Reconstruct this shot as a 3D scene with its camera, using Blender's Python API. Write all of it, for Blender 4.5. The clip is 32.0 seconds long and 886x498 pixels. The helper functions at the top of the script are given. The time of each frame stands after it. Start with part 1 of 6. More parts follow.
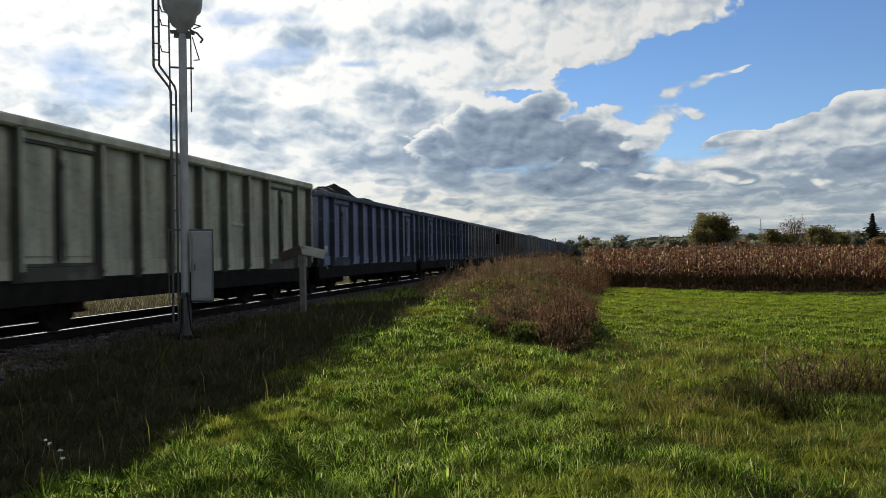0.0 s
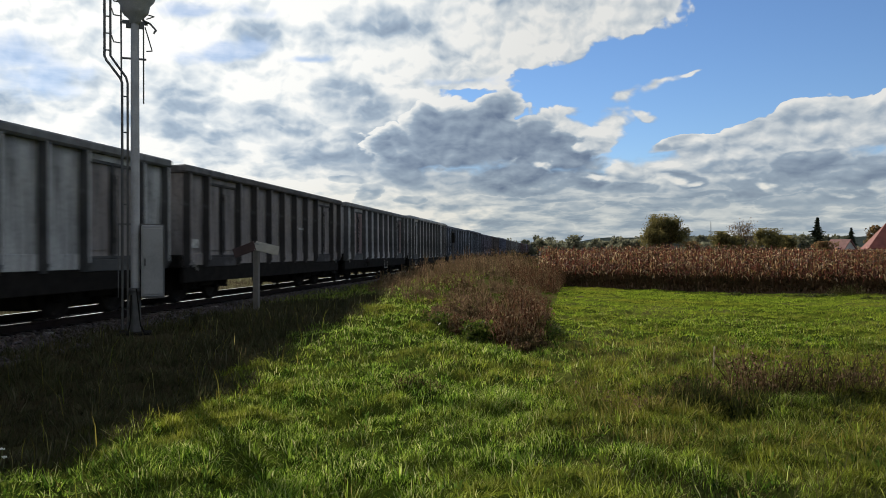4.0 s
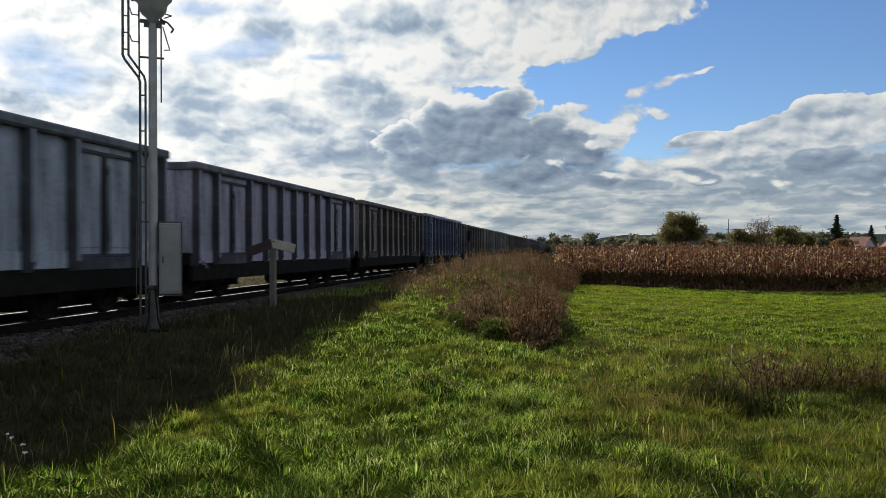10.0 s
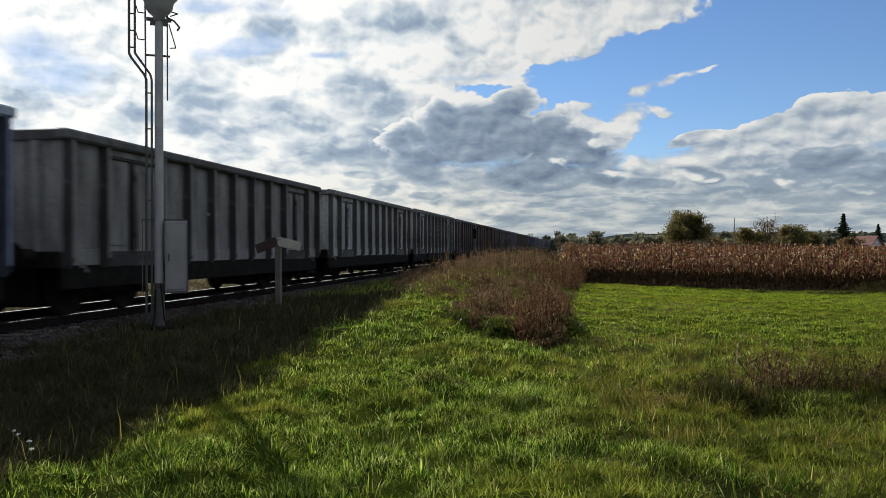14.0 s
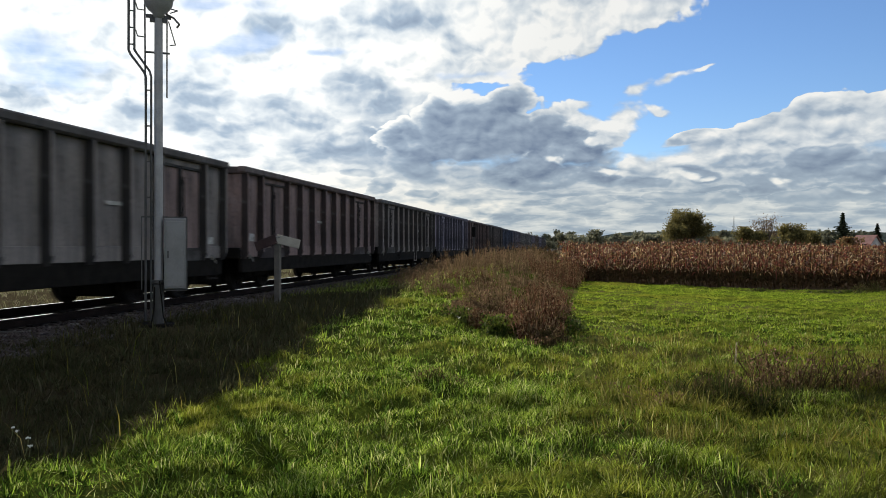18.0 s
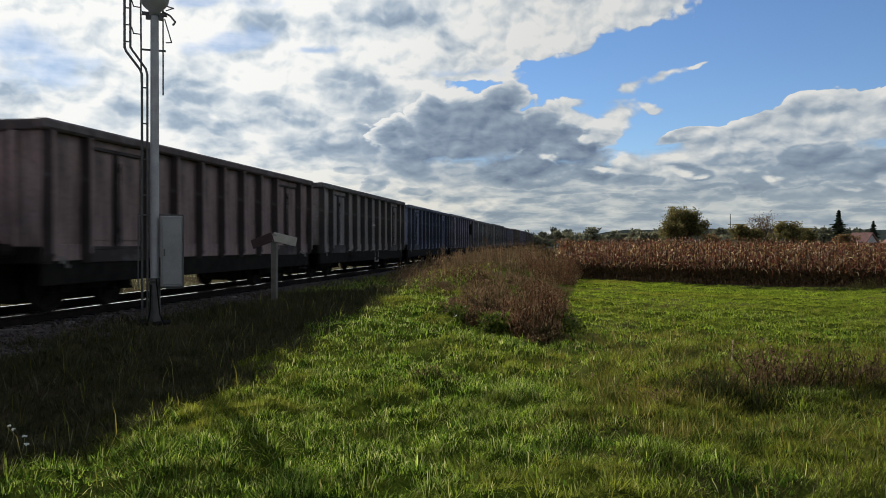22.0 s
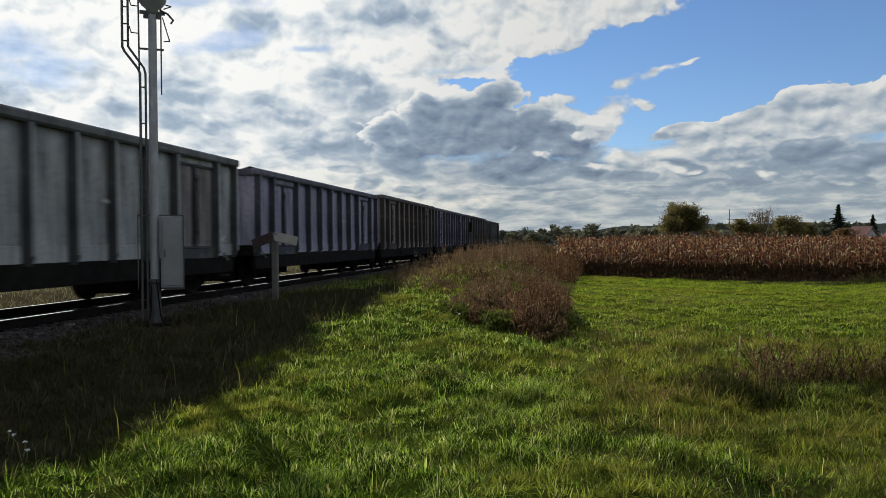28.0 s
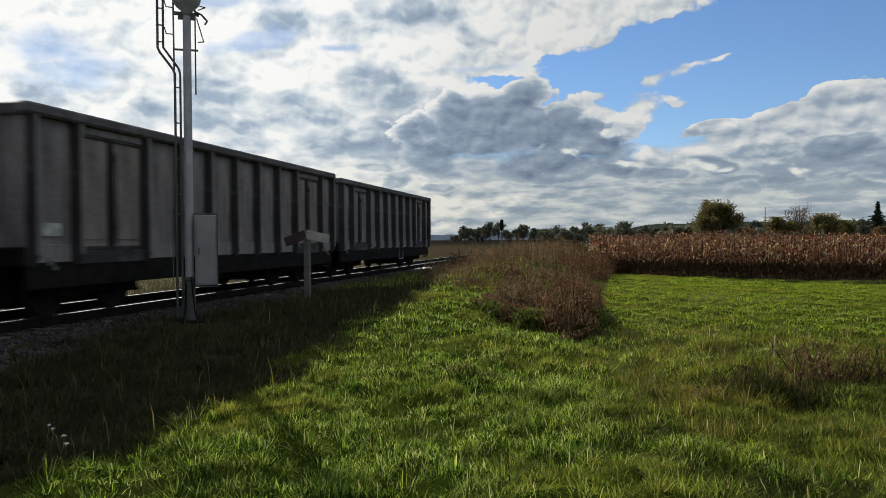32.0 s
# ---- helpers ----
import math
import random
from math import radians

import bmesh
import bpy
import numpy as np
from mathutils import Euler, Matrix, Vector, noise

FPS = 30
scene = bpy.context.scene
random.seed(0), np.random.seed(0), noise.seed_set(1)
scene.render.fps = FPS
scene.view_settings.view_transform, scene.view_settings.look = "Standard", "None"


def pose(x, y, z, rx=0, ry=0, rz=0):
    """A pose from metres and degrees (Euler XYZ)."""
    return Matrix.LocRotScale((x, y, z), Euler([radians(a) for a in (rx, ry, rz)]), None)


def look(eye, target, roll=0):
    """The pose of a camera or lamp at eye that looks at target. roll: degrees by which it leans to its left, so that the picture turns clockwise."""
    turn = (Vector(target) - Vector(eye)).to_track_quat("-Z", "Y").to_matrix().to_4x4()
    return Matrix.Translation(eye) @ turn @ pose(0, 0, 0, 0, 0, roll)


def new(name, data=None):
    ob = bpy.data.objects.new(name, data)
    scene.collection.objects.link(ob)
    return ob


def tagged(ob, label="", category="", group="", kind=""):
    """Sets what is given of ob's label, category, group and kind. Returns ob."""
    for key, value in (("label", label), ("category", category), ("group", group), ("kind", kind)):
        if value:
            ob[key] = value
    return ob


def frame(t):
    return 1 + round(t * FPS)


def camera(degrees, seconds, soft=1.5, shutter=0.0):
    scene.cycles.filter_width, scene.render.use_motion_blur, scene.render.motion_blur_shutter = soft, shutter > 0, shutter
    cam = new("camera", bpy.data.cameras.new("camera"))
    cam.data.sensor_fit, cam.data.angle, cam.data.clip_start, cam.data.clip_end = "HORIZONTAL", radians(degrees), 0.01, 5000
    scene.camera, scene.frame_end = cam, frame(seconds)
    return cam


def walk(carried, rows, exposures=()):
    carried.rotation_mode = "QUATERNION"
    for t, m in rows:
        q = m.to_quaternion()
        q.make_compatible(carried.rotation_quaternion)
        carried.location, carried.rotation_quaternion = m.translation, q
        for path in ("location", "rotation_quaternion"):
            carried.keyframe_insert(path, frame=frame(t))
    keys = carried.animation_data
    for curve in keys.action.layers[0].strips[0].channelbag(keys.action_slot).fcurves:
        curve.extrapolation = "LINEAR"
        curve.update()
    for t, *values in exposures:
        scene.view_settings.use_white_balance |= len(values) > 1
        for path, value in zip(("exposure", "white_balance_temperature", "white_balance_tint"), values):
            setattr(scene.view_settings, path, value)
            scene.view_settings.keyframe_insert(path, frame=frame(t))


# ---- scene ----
EYE = (0.0, 0.0, 1.6)
cam = camera(57.85, 32.0, soft=0.75, shutter=0.4)


def aim(x, y, yaw, pitch, roll):
    """The camera moved x aside and y forward, turned yaw degrees to the left of the track's line, pitch up."""
    a, b = radians(yaw), radians(pitch)
    eye = (EYE[0] + x, EYE[1] + y, EYE[2])
    way = (-math.sin(a) * math.cos(b), math.cos(a) * math.cos(b), math.sin(b))
    return look(eye, [e + w for e, w in zip(eye, way)], roll)


# held in the hand; one small shift of weight near the end
PATH = [(t, aim(*rest)) for t, *rest in (
    (0, 0, 0, 11.21, 0.35, -0.82), (0.5, 0, 0, 11.16, 0.32, -0.82), (1, 0, 0, 10.53, 0.25, -0.78), (1.5, 0, 0, 9.79, 0.24, -0.7),
    (2, 0, 0, 9.28, 0.24, -0.52), (2.5, 0, 0, 9.01, 0.2, -0.38), (3, 0, 0, 8.53, 0.2, -0.2), (3.5, 0, 0, 8.17, 0.2, -0.12),
    (5.5, 0, 0, 7.95, 0.18, -0.16), (6, 0, 0, 8.09, 0.16, -0.12), (6.5, 0, 0, 8.09, 0.12, -0.1), (7, 0, 0, 8.06, 0.1, -0.1),
    (7.5, 0, 0, 8.05, 0.1, -0.1), (8, 0, 0, 8.04, 0.05, -0.12), (8.5, 0, 0, 8.02, 0.05, -0.13), (9, 0, 0, 8.14, 0.06, -0.15),
    (9.5, 0, 0, 8.68, 0.06, -0.14), (10, 0, 0, 9.17, 0.03, -0.14), (10.5, 0, 0, 9.34, -0, -0.12), (11, 0, 0, 9.31, -0.03, -0.13),
    (11.5, 0, 0, 9.28, -0.04, -0.14), (12, 0, 0, 9.25, -0.06, -0.12), (12.5, 0, 0, 9.23, -0.08, -0.09), (13, 0, 0, 9.3, -0.07, -0.08),
    (13.5, 0, 0, 9.54, -0.09, -0.03), (14, 0, 0, 9.55, -0.1, -0.03), (14.5, 0, 0, 9.71, -0.14, -0.02),
    (16.5, 0, 0, 9.59, -0.19, 0.11), (17, 0, 0, 9.56, -0.22, 0.13), (17.5, 0, 0, 9.55, -0.23, 0.15), (18, 0, 0, 9.5, -0.24, 0.13),
    (18.5, 0, 0, 9.47, -0.27, 0.09), (19, 0, 0, 9.45, -0.28, 0.07), (19.5, 0, 0, 9.43, -0.29, 0.09), (20, 0, 0, 9.39, -0.33, 0.08),
    (20.5, 0, 0, 9.33, -0.36, 0.12), (21, 0, 0, 9.32, -0.37, 0.1), (21.5, 0, 0, 9.31, -0.39, 0.07), (22, 0, 0, 9.27, -0.4, 0.1),
    (22.5, 0, 0, 9.24, -0.42, 0.12), (23, 0, 0, 9.22, -0.42, 0.13), (23.5, 0, 0, 9.2, -0.43, 0.14), (24, 0, 0, 9.32, -0.42, 0.09),
    (24.5, 0, 0, 9.37, -0.46, 0.07), (25, 0, 0, 9.4, -0.48, 0.11), (25.5, 0, 0, 9.37, -0.49, 0.05),
    (27.5, -0.025, 0.095, 9.25, -0.58, 0.22), (28, -0.069, 0.1, 9.23, -0.55, -0.46), (28.5, -0.069, 0.1, 9.2, -0.59, -0.41),
    (29, -0.069, 0.1, 9.4, -0.61, -0.44), (29.5, -0.069, 0.1, 9.98, -0.6, -0.44), (30, -0.069, 0.1, 10.59, -0.62, -0.45),
    (30.5, -0.069, 0.1, 10.71, -0.65, -0.43), (31, -0.069, 0.1, 11.06, -0.67, -0.42), (31.5, -0.06, 0.09, 11.13, -0.65, -0.45),
    (32, -0.06, 0.09, 11.46, -0.67, -0.47),
)]
# the clip's own exposure lifts for a moment, then settles a little lower
walk(cam, PATH, [(0.0, 0.23), (14.5, 0.23), (16.3, 0.43), (18.1, 0.42), (19.0, 0.19), (21.0, 0.14), (32.0, 0.14)])

# ---- light ----
SUN_AZ, SUN_EL = -34.4, 24.0
SUN_DIR = Vector((math.sin(radians(SUN_AZ)) * math.cos(radians(SUN_EL)),
                  math.cos(radians(SUN_AZ)) * math.cos(radians(SUN_EL)), math.sin(radians(SUN_EL))))
world = bpy.data.worlds.new("sky")
scene.world = world
world.use_nodes = True
sky = world.node_tree.nodes.new("ShaderNodeTexSky")
sky.sky_type = "NISHITA"
sky.sun_disc = False
sky.sun_elevation, sky.sun_rotation = radians(SUN_EL), radians(SUN_AZ)
sky.air_density, sky.dust_density, sky.ozone_density = 1.0, 0.0, 4.0
back = world.node_tree.nodes["Background"]
back.inputs["Strength"].default_value = 0.085
tint = world.node_tree.nodes.new("ShaderNodeMix")
tint.data_type, tint.blend_type = "RGBA", "MULTIPLY"
tint.inputs[0].default_value = 1.0
tint.inputs[7].default_value = (0.88, 0.94, 1.08, 1)
world.node_tree.links.new(sky.outputs[0], tint.inputs[6])
world.node_tree.links.new(tint.outputs[2], back.inputs[0])

sun = bpy.data.lights.new("sun", "SUN")
sun.energy, sun.angle, sun.color = 5.0, radians(0.6), (1.0, 0.93, 0.82)
new("sun", sun).matrix_world = look(SUN_DIR * 100, (0, 0, 0))


# ---- materials ----
def material(name):
    m = bpy.data.materials.new(name)
    m.use_nodes = True
    nt = m.node_tree
    nt.nodes.clear()
    out = nt.nodes.new("ShaderNodeOutputMaterial")
    return m, nt, out


def node(nt, kind, ins=None, **props):
    n = nt.nodes.new("ShaderNode" + kind)
    if "data_type" in props:
        n.data_type = props["data_type"]
    if "blend_type" in props:
        n.blend_type = props["blend_type"]
    if "operation" in props:
        n.operation = props["operation"]
    if "use_clamp" in props:
        n.use_clamp = props["use_clamp"]
    if "interpolation_type" in props:
        n.interpolation_type = props["interpolation_type"]
    if "vector_type" in props:
        n.vector_type = props["vector_type"]
    if "gradient_type" in props:
        n.gradient_type = props["gradient_type"]
    for k, v in (ins or {}).items():
        if hasattr(v, "is_output"):
            nt.links.new(v, n.inputs[k])
        else:
            n.inputs[k].default_value = v
    return n


def math_node(nt, op, a, b=0.0, c=0.0, clamp=False):
    n = node(nt, "Math", {0: a, 1: b, 2: c}, operation=op, use_clamp=clamp)
    return n.outputs[0]


def mixed(nt, fac, a, b, blend="MIX"):
    n = node(nt, "Mix", {0: fac}, data_type="RGBA", blend_type=blend)
    for i, v in ((6, a), (7, b)):
        if hasattr(v, "is_output"):
            nt.links.new(v, n.inputs[i])
        else:
            n.inputs[i].default_value = (*v[:3], 1)
    return n.outputs[2]


def noise_tex(nt, vec, scale, detail=4, rough=0.55, out=0, distortion=0.0):
    return node(nt, "TexNoise", {"Vector": vec, "Scale": scale, "Detail": detail, "Roughness": rough,
                                 "Distortion": distortion}).outputs[out]


def ranged(nt, v, a, b, c=0.0, d=1.0, smooth=True):
    return node(nt, "MapRange", {0: v, 1: a, 2: b, 3: c, 4: d},
                interpolation_type="SMOOTHSTEP" if smooth else "LINEAR").outputs[0]


def scaled(nt, vec, s):
    return node(nt, "VectorMath", {0: vec, 1: s}, operation="MULTIPLY").outputs[0]


def principled(nt, out, base, rough=0.7, metal=0.0, bump=None, strength=0.3, dist=0.02, spec=0.4):
    p = node(nt, "BsdfPrincipled", {"Base Color": base if hasattr(base, "is_output") else (*base, 1),
                                    "Roughness": rough, "Metallic": metal, "Specular IOR Level": spec})
    if bump is not None:
        b = node(nt, "Bump", {"Height": bump, "Strength": strength, "Distance": dist})
        nt.links.new(b.outputs[0], p.inputs["Normal"])
    nt.links.new(p.outputs[0], out.inputs[0])
    return p


def place(nt, kind="Object"):
    return node(nt, "TexCoord").outputs[kind]


def world_place(nt):
    return node(nt, "NewGeometry").outputs["Position"]


def plain(name, col, rough=0.7, metal=0.0, var=0.25, scale=6.0, bump=0.2, spec=0.4):
    """A solid with blotches and fine grain."""
    m, nt, out = material(name)
    v = place(nt)
    a = noise_tex(nt, v, scale, 5)
    b = noise_tex(nt, v, scale * 11, 3)
    f = math_node(nt, "ADD", math_node(nt, "MULTIPLY", a, 0.7), math_node(nt, "MULTIPLY", b, 0.3))
    base = mixed(nt, ranged(nt, f, 0.3, 0.7), [c * (1 - var) for c in col], [min(1, c * (1 + var)) for c in col])
    principled(nt, out, base, rough, metal, f, bump, 0.01, spec)
    return m


def leafy(name, cols, rough=0.55, through_part=0.45, patch=None, patch_scale=0.25, gloss=0.12, dry_side=0.0):
    """Thin leaves that let light through; each piece takes one of several tints."""
    m, nt, out = material(name)
    r = node(nt, "NewGeometry").outputs["Random Per Island"]
    ramp = node(nt, "ValToRGB", {0: r})
    el = ramp.color_ramp.elements
    while len(el) < len(cols):
        el.new(0.5)
    for i, c in enumerate(cols):
        el[i].position = i / max(1, len(cols) - 1)
        el[i].color = (*c, 1)
    base = ramp.outputs[0]
    w = world_place(nt)
    if patch:
        n = noise_tex(nt, w, patch_scale, 6, 0.68)
        if dry_side:
            # the grass yellows towards the rough strip in front of the sown field
            q = node(nt, "SeparateXYZ", {0: w})
            strip = math_node(nt, "MULTIPLY", ranged(nt, q.outputs[0], -0.6, 1.6), ranged(nt, q.outputs[1], 14.5, 11.5))
            n = math_node(nt, "MULTIPLY_ADD", strip, dry_side, n)
        k = ranged(nt, n, 0.46, 0.62)
        base = mixed(nt, math_node(nt, "MULTIPLY", k, 0.8), base, patch)
    fine = noise_tex(nt, w, 1.7, 4, 0.65)
    base = mixed(nt, ranged(nt, fine, 0.35, 0.7, 0.0, 0.6), base, (0.03, 0.035, 0.012))
    if gloss < 0.15:
        d = node(nt, "BsdfDiffuse", {"Color": base})
    else:
        d = node(nt, "BsdfPrincipled", {"Base Color": base, "Roughness": rough, "Specular IOR Level": gloss})
    tr = node(nt, "BsdfTranslucent", {"Color": base})
    mx = node(nt, "MixShader", {0: through_part})
    nt.links.new(d.outputs[0], mx.inputs[1])
    nt.links.new(tr.outputs[0], mx.inputs[2])
    nt.links.new(mx.outputs[0], out.inputs[0])
    return m


def wagon_paint(name, col, dirt=(0.035, 0.033, 0.032), amount=0.5, rust=0.3, patch=None):
    """Old wagon paint: streaks running down, coal dust, rust blooms, sometimes a patch of another colour."""
    m, nt, out = material(name)
    v = place(nt)
    big = noise_tex(nt, v, 0.9, 5, 0.6)
    base = mixed(nt, ranged(nt, big, 0.3, 0.7), [c * 0.75 for c in col], [min(1, c * 1.2) for c in col])
    if patch:
        k = ranged(nt, noise_tex(nt, scaled(nt, v, (1, 0.45, 0.8)), 0.55, 2, 0.4), 0.58, 0.64)
        base = mixed(nt, math_node(nt, "MULTIPLY", k, 0.7), base, patch)
    # large worn areas, paler or darker, with ragged edges
    worn = noise_tex(nt, scaled(nt, v, (1, 0.8, 1.3)), 0.75, 7, 0.68, distortion=0.6)
    base = mixed(nt, ranged(nt, worn, 0.52, 0.62, 0.0, 0.4), base, [min(1, 0.55 * c + 0.16) for c in col])
    base = mixed(nt, ranged(nt, worn, 0.44, 0.34, 0.0, 0.55), base, [0.45 * c for c in col])
    streak = noise_tex(nt, scaled(nt, v, (3.0, 3.0, 0.22)), 2.6, 5, 0.65)
    base = mixed(nt, math_node(nt, "MULTIPLY", ranged(nt, streak, 0.42, 0.7), min(1.0, amount * 1.3)), base, dirt)
    bloom = noise_tex(nt, v, 2.3, 6, 0.7)
    base = mixed(nt, math_node(nt, "MULTIPLY", ranged(nt, bloom, 0.56, 0.72), rust), base, (0.11, 0.045, 0.022))
    fine = noise_tex(nt, v, 14, 4, 0.7)
    base = mixed(nt, ranged(nt, fine, 0.45, 0.8, 0, 0.5), base, dirt)
    principled(nt, out, base, 0.75, 0.0, math_node(nt, "ADD", fine, big), 0.25, 0.02, 0.25)
    return m


M_RAIL = plain("rail_steel", (0.018, 0.012, 0.01), 0.85, 0.0, 0.3, 3, 0.2, 0.1)
M_RAILTOP = plain("worn_rail_head", (0.9, 0.89, 0.87), 0.06, 1.0, 0.04, 3, 0.0)
M_FOOT = plain("greasy_rail_foot", (0.72, 0.7, 0.66), 0.12, 1.0, 0.3, 9, 0.0)
M_SLEEPER = plain("concrete_sleeper", (0.17, 0.155, 0.14), 0.9, 0, 0.3, 5)
M_UNDER = plain("underframe_grime", (0.016, 0.014, 0.012), 0.9, 0.0, 0.35, 4, 0.2, 0.06)
M_WHEEL = plain("wheel_steel", (0.022, 0.018, 0.015), 0.8, 0.0, 0.3, 5, 0.2, 0.1)
M_GREY = plain("signal_grey_paint", (0.34, 0.325, 0.315), 0.55, 0.1, 0.18, 4)
M_DARKMETAL = plain("dark_galvanised", (0.09, 0.086, 0.08), 0.55, 0.4, 0.25, 6)
M_CABINET = plain("cabinet_grey", (0.24, 0.23, 0.22), 0.6, 0, 0.14, 3)
M_CONCRETE = plain("concrete", (0.26, 0.25, 0.23), 0.9, 0, 0.25, 5)
M_SIGNPOST = plain("sign_post_concrete", (0.14, 0.125, 0.105), 0.9, 0, 0.25, 5)
M_BOARD = plain("weathered_board", (0.34, 0.31, 0.26), 0.7, 0, 0.15, 5)
M_REDBOARD = plain("dull_red_board", (0.065, 0.038, 0.034), 0.7, 0, 0.2, 5)
M_HANDRAIL = plain("white_handrail", (0.2, 0.19, 0.165), 0.6, 0, 0.2, 8)
M_STENCIL = plain("faded_stencil", (0.4, 0.39, 0.36), 0.8, 0, 0.5, 9)
M_COAL = plain("coal", (0.014, 0.014, 0.014), 0.95, 0, 0.5, 9, 0.8, 0.08)
M_STONE = plain("ballast_stone", (0.06, 0.042, 0.036), 0.45, 0, 0.5, 2.5, 0.2, 0.4)
# pale copy of the ballast stone, with sunlight painted into its colour
M_PALESTONE = plain("sunlit_pale_ballast", (0.42, 0.4, 0.36), 0.8, 0, 0.4, 2.5, 0.2, 0.3)


def ground_material():
    m, nt, out = material("meadow_soil")
    w = world_place(nt)
    n1 = noise_tex(nt, w, 0.12, 5, 0.6)
    n2 = noise_tex(nt, w, 1.7, 5, 0.65)
    n3 = noise_tex(nt, w, 14, 3, 0.7)
    green = mixed(nt, ranged(nt, n2, 0.35, 0.65), (0.035, 0.05, 0.008), (0.085, 0.11, 0.014))
    dry = mixed(nt, ranged(nt, n3, 0.35, 0.65), (0.1, 0.085, 0.035), (0.15, 0.13, 0.05))
    base = mixed(nt, ranged(nt, n1, 0.45, 0.62, 0.0, 0.8), green, dry)
    sep = node(nt, "SeparateXYZ", {0: w})
    # beyond the track and far out the fields are stubble and fallow
    far = ranged(nt, sep.outputs[1], 70, 150)
    base = mixed(nt, far, base, mixed(nt, ranged(nt, n1, 0.4, 0.6), (0.1, 0.09, 0.045), (0.16, 0.13, 0.075)))
    beyond = ranged(nt, sep.outputs[0], -12.5, -14)
    base = mixed(nt, math_node(nt, "MULTIPLY", beyond, 0.7), base, (0.15, 0.13, 0.075))
    # brown soil along the track, darkened to carry the train's shade
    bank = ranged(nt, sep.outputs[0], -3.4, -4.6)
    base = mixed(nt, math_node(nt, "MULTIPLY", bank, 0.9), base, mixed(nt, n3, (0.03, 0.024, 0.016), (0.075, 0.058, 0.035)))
    crop = ranged(nt, math_node(nt, "SUBTRACT", sep.outputs[1], math_node(nt, "MAXIMUM", 35.9, math_node(nt, "MULTIPLY_ADD", sep.outputs[0], -0.98, 43.3))), -0.3, 0.3)
    crop = math_node(nt, "MULTIPLY", crop, ranged(nt, sep.outputs[0], -1.5, -0.5))
    base = mixed(nt, crop, base, mixed(nt, n3, (0.05, 0.035, 0.022), (0.1, 0.07, 0.045)))
    principled(nt, out, base, 0.95, 0, math_node(nt, "ADD", n2, n3), 0.6, 0.05, 0.0)
    return m


M_GROUND = ground_material()
M_BALLAST = plain("ballast_bed", (0.045, 0.032, 0.025), 0.95, 0, 0.4, 9, 0.9)
M_GRASS = leafy("meadow_grass", [(0.01, 0.026, 0.005), (0.04, 0.082, 0.01), (0.12, 0.21, 0.022), (0.26, 0.4, 0.04), (0.42, 0.56, 0.075), (0.7, 0.68, 0.32)], 0.45, 0.55,
                (0.25, 0.24, 0.03), 0.34, gloss=0.06, dry_side=0.08)
M_DEEP = leafy("deep_green_grass", [(0.01, 0.028, 0.004), (0.05, 0.1, 0.01), (0.13, 0.23, 0.03), (0.3, 0.43, 0.075)], 0.3, 0.5, gloss=0.06)
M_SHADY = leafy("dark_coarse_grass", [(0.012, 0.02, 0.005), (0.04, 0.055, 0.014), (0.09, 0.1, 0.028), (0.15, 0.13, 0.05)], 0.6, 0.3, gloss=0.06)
# brownish dry grass with the train's shade mixed into its tints
M_SHADETURF = leafy("shade_dulled_grass", [(0.035, 0.03, 0.016), (0.075, 0.062, 0.032), (0.1, 0.085, 0.044), (0.055, 0.068, 0.026), (0.16, 0.14, 0.085)], 0.7, 0.4)
M_LUSH = leafy("lush_field_grass", [(0.09, 0.15, 0.012), (0.19, 0.28, 0.022), (0.29, 0.39, 0.036), (0.42, 0.5, 0.06)], 0.6, 0.54, (0.27, 0.27, 0.035), 0.2, gloss=0.06)
M_DRYGRASS = leafy("dry_grass", [(0.11, 0.1, 0.022), (0.26, 0.22, 0.045), (0.15, 0.18, 0.022), (0.46, 0.4, 0.14)], 0.5, 0.5)
M_WEED = leafy("brown_weed", [(0.03, 0.014, 0.009), (0.1, 0.042, 0.026), (0.19, 0.085, 0.05), (0.06, 0.035, 0.018), (0.32, 0.2, 0.12), (0.12, 0.085, 0.03)], 0.7, 0.35)
M_WEEDPALE = leafy("pale_dead_weed", [(0.06, 0.036, 0.022), (0.16, 0.09, 0.055), (0.26, 0.16, 0.1), (0.12, 0.095, 0.035), (0.36, 0.25, 0.15), (0.1, 0.06, 0.035)], 0.7, 0.4)
M_BRAMBLE = leafy("bramble_leaf", [(0.02, 0.035, 0.006), (0.06, 0.09, 0.012), (0.12, 0.16, 0.022), (0.2, 0.22, 0.04)], 0.55, 0.45, gloss=0.15)
M_WEEDDARK = leafy("dark_weed", [(0.025, 0.016, 0.01), (0.08, 0.045, 0.026), (0.2, 0.12, 0.065), (0.05, 0.05, 0.016), (0.3, 0.2, 0.1)], 0.75, 0.35)
M_CORN = leafy("ripe_maize", [(0.06, 0.018, 0.014), (0.24, 0.06, 0.04), (0.15, 0.04, 0.028), (0.4, 0.19, 0.09), (0.2, 0.14, 0.04), (0.85, 0.62, 0.36)],
                0.5, 0.58, gloss=0.22)
# dried lower leaves and stalks, darkened to paint in the crop's inner shade
M_CORNLOW = leafy("shade_dark_maize", [(0.05, 0.028, 0.016), (0.075, 0.042, 0.022), (0.035, 0.022, 0.013), (0.11, 0.066, 0.03)], 0.7, 0.15)
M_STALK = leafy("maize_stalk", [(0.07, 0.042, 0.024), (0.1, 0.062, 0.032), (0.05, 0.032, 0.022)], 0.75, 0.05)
M_LEAF = leafy("tree_leaf", [(0.12, 0.11, 0.045), (0.19, 0.165, 0.06), (0.26, 0.21, 0.08), (0.09, 0.085, 0.04)], 0.65, 0.55)
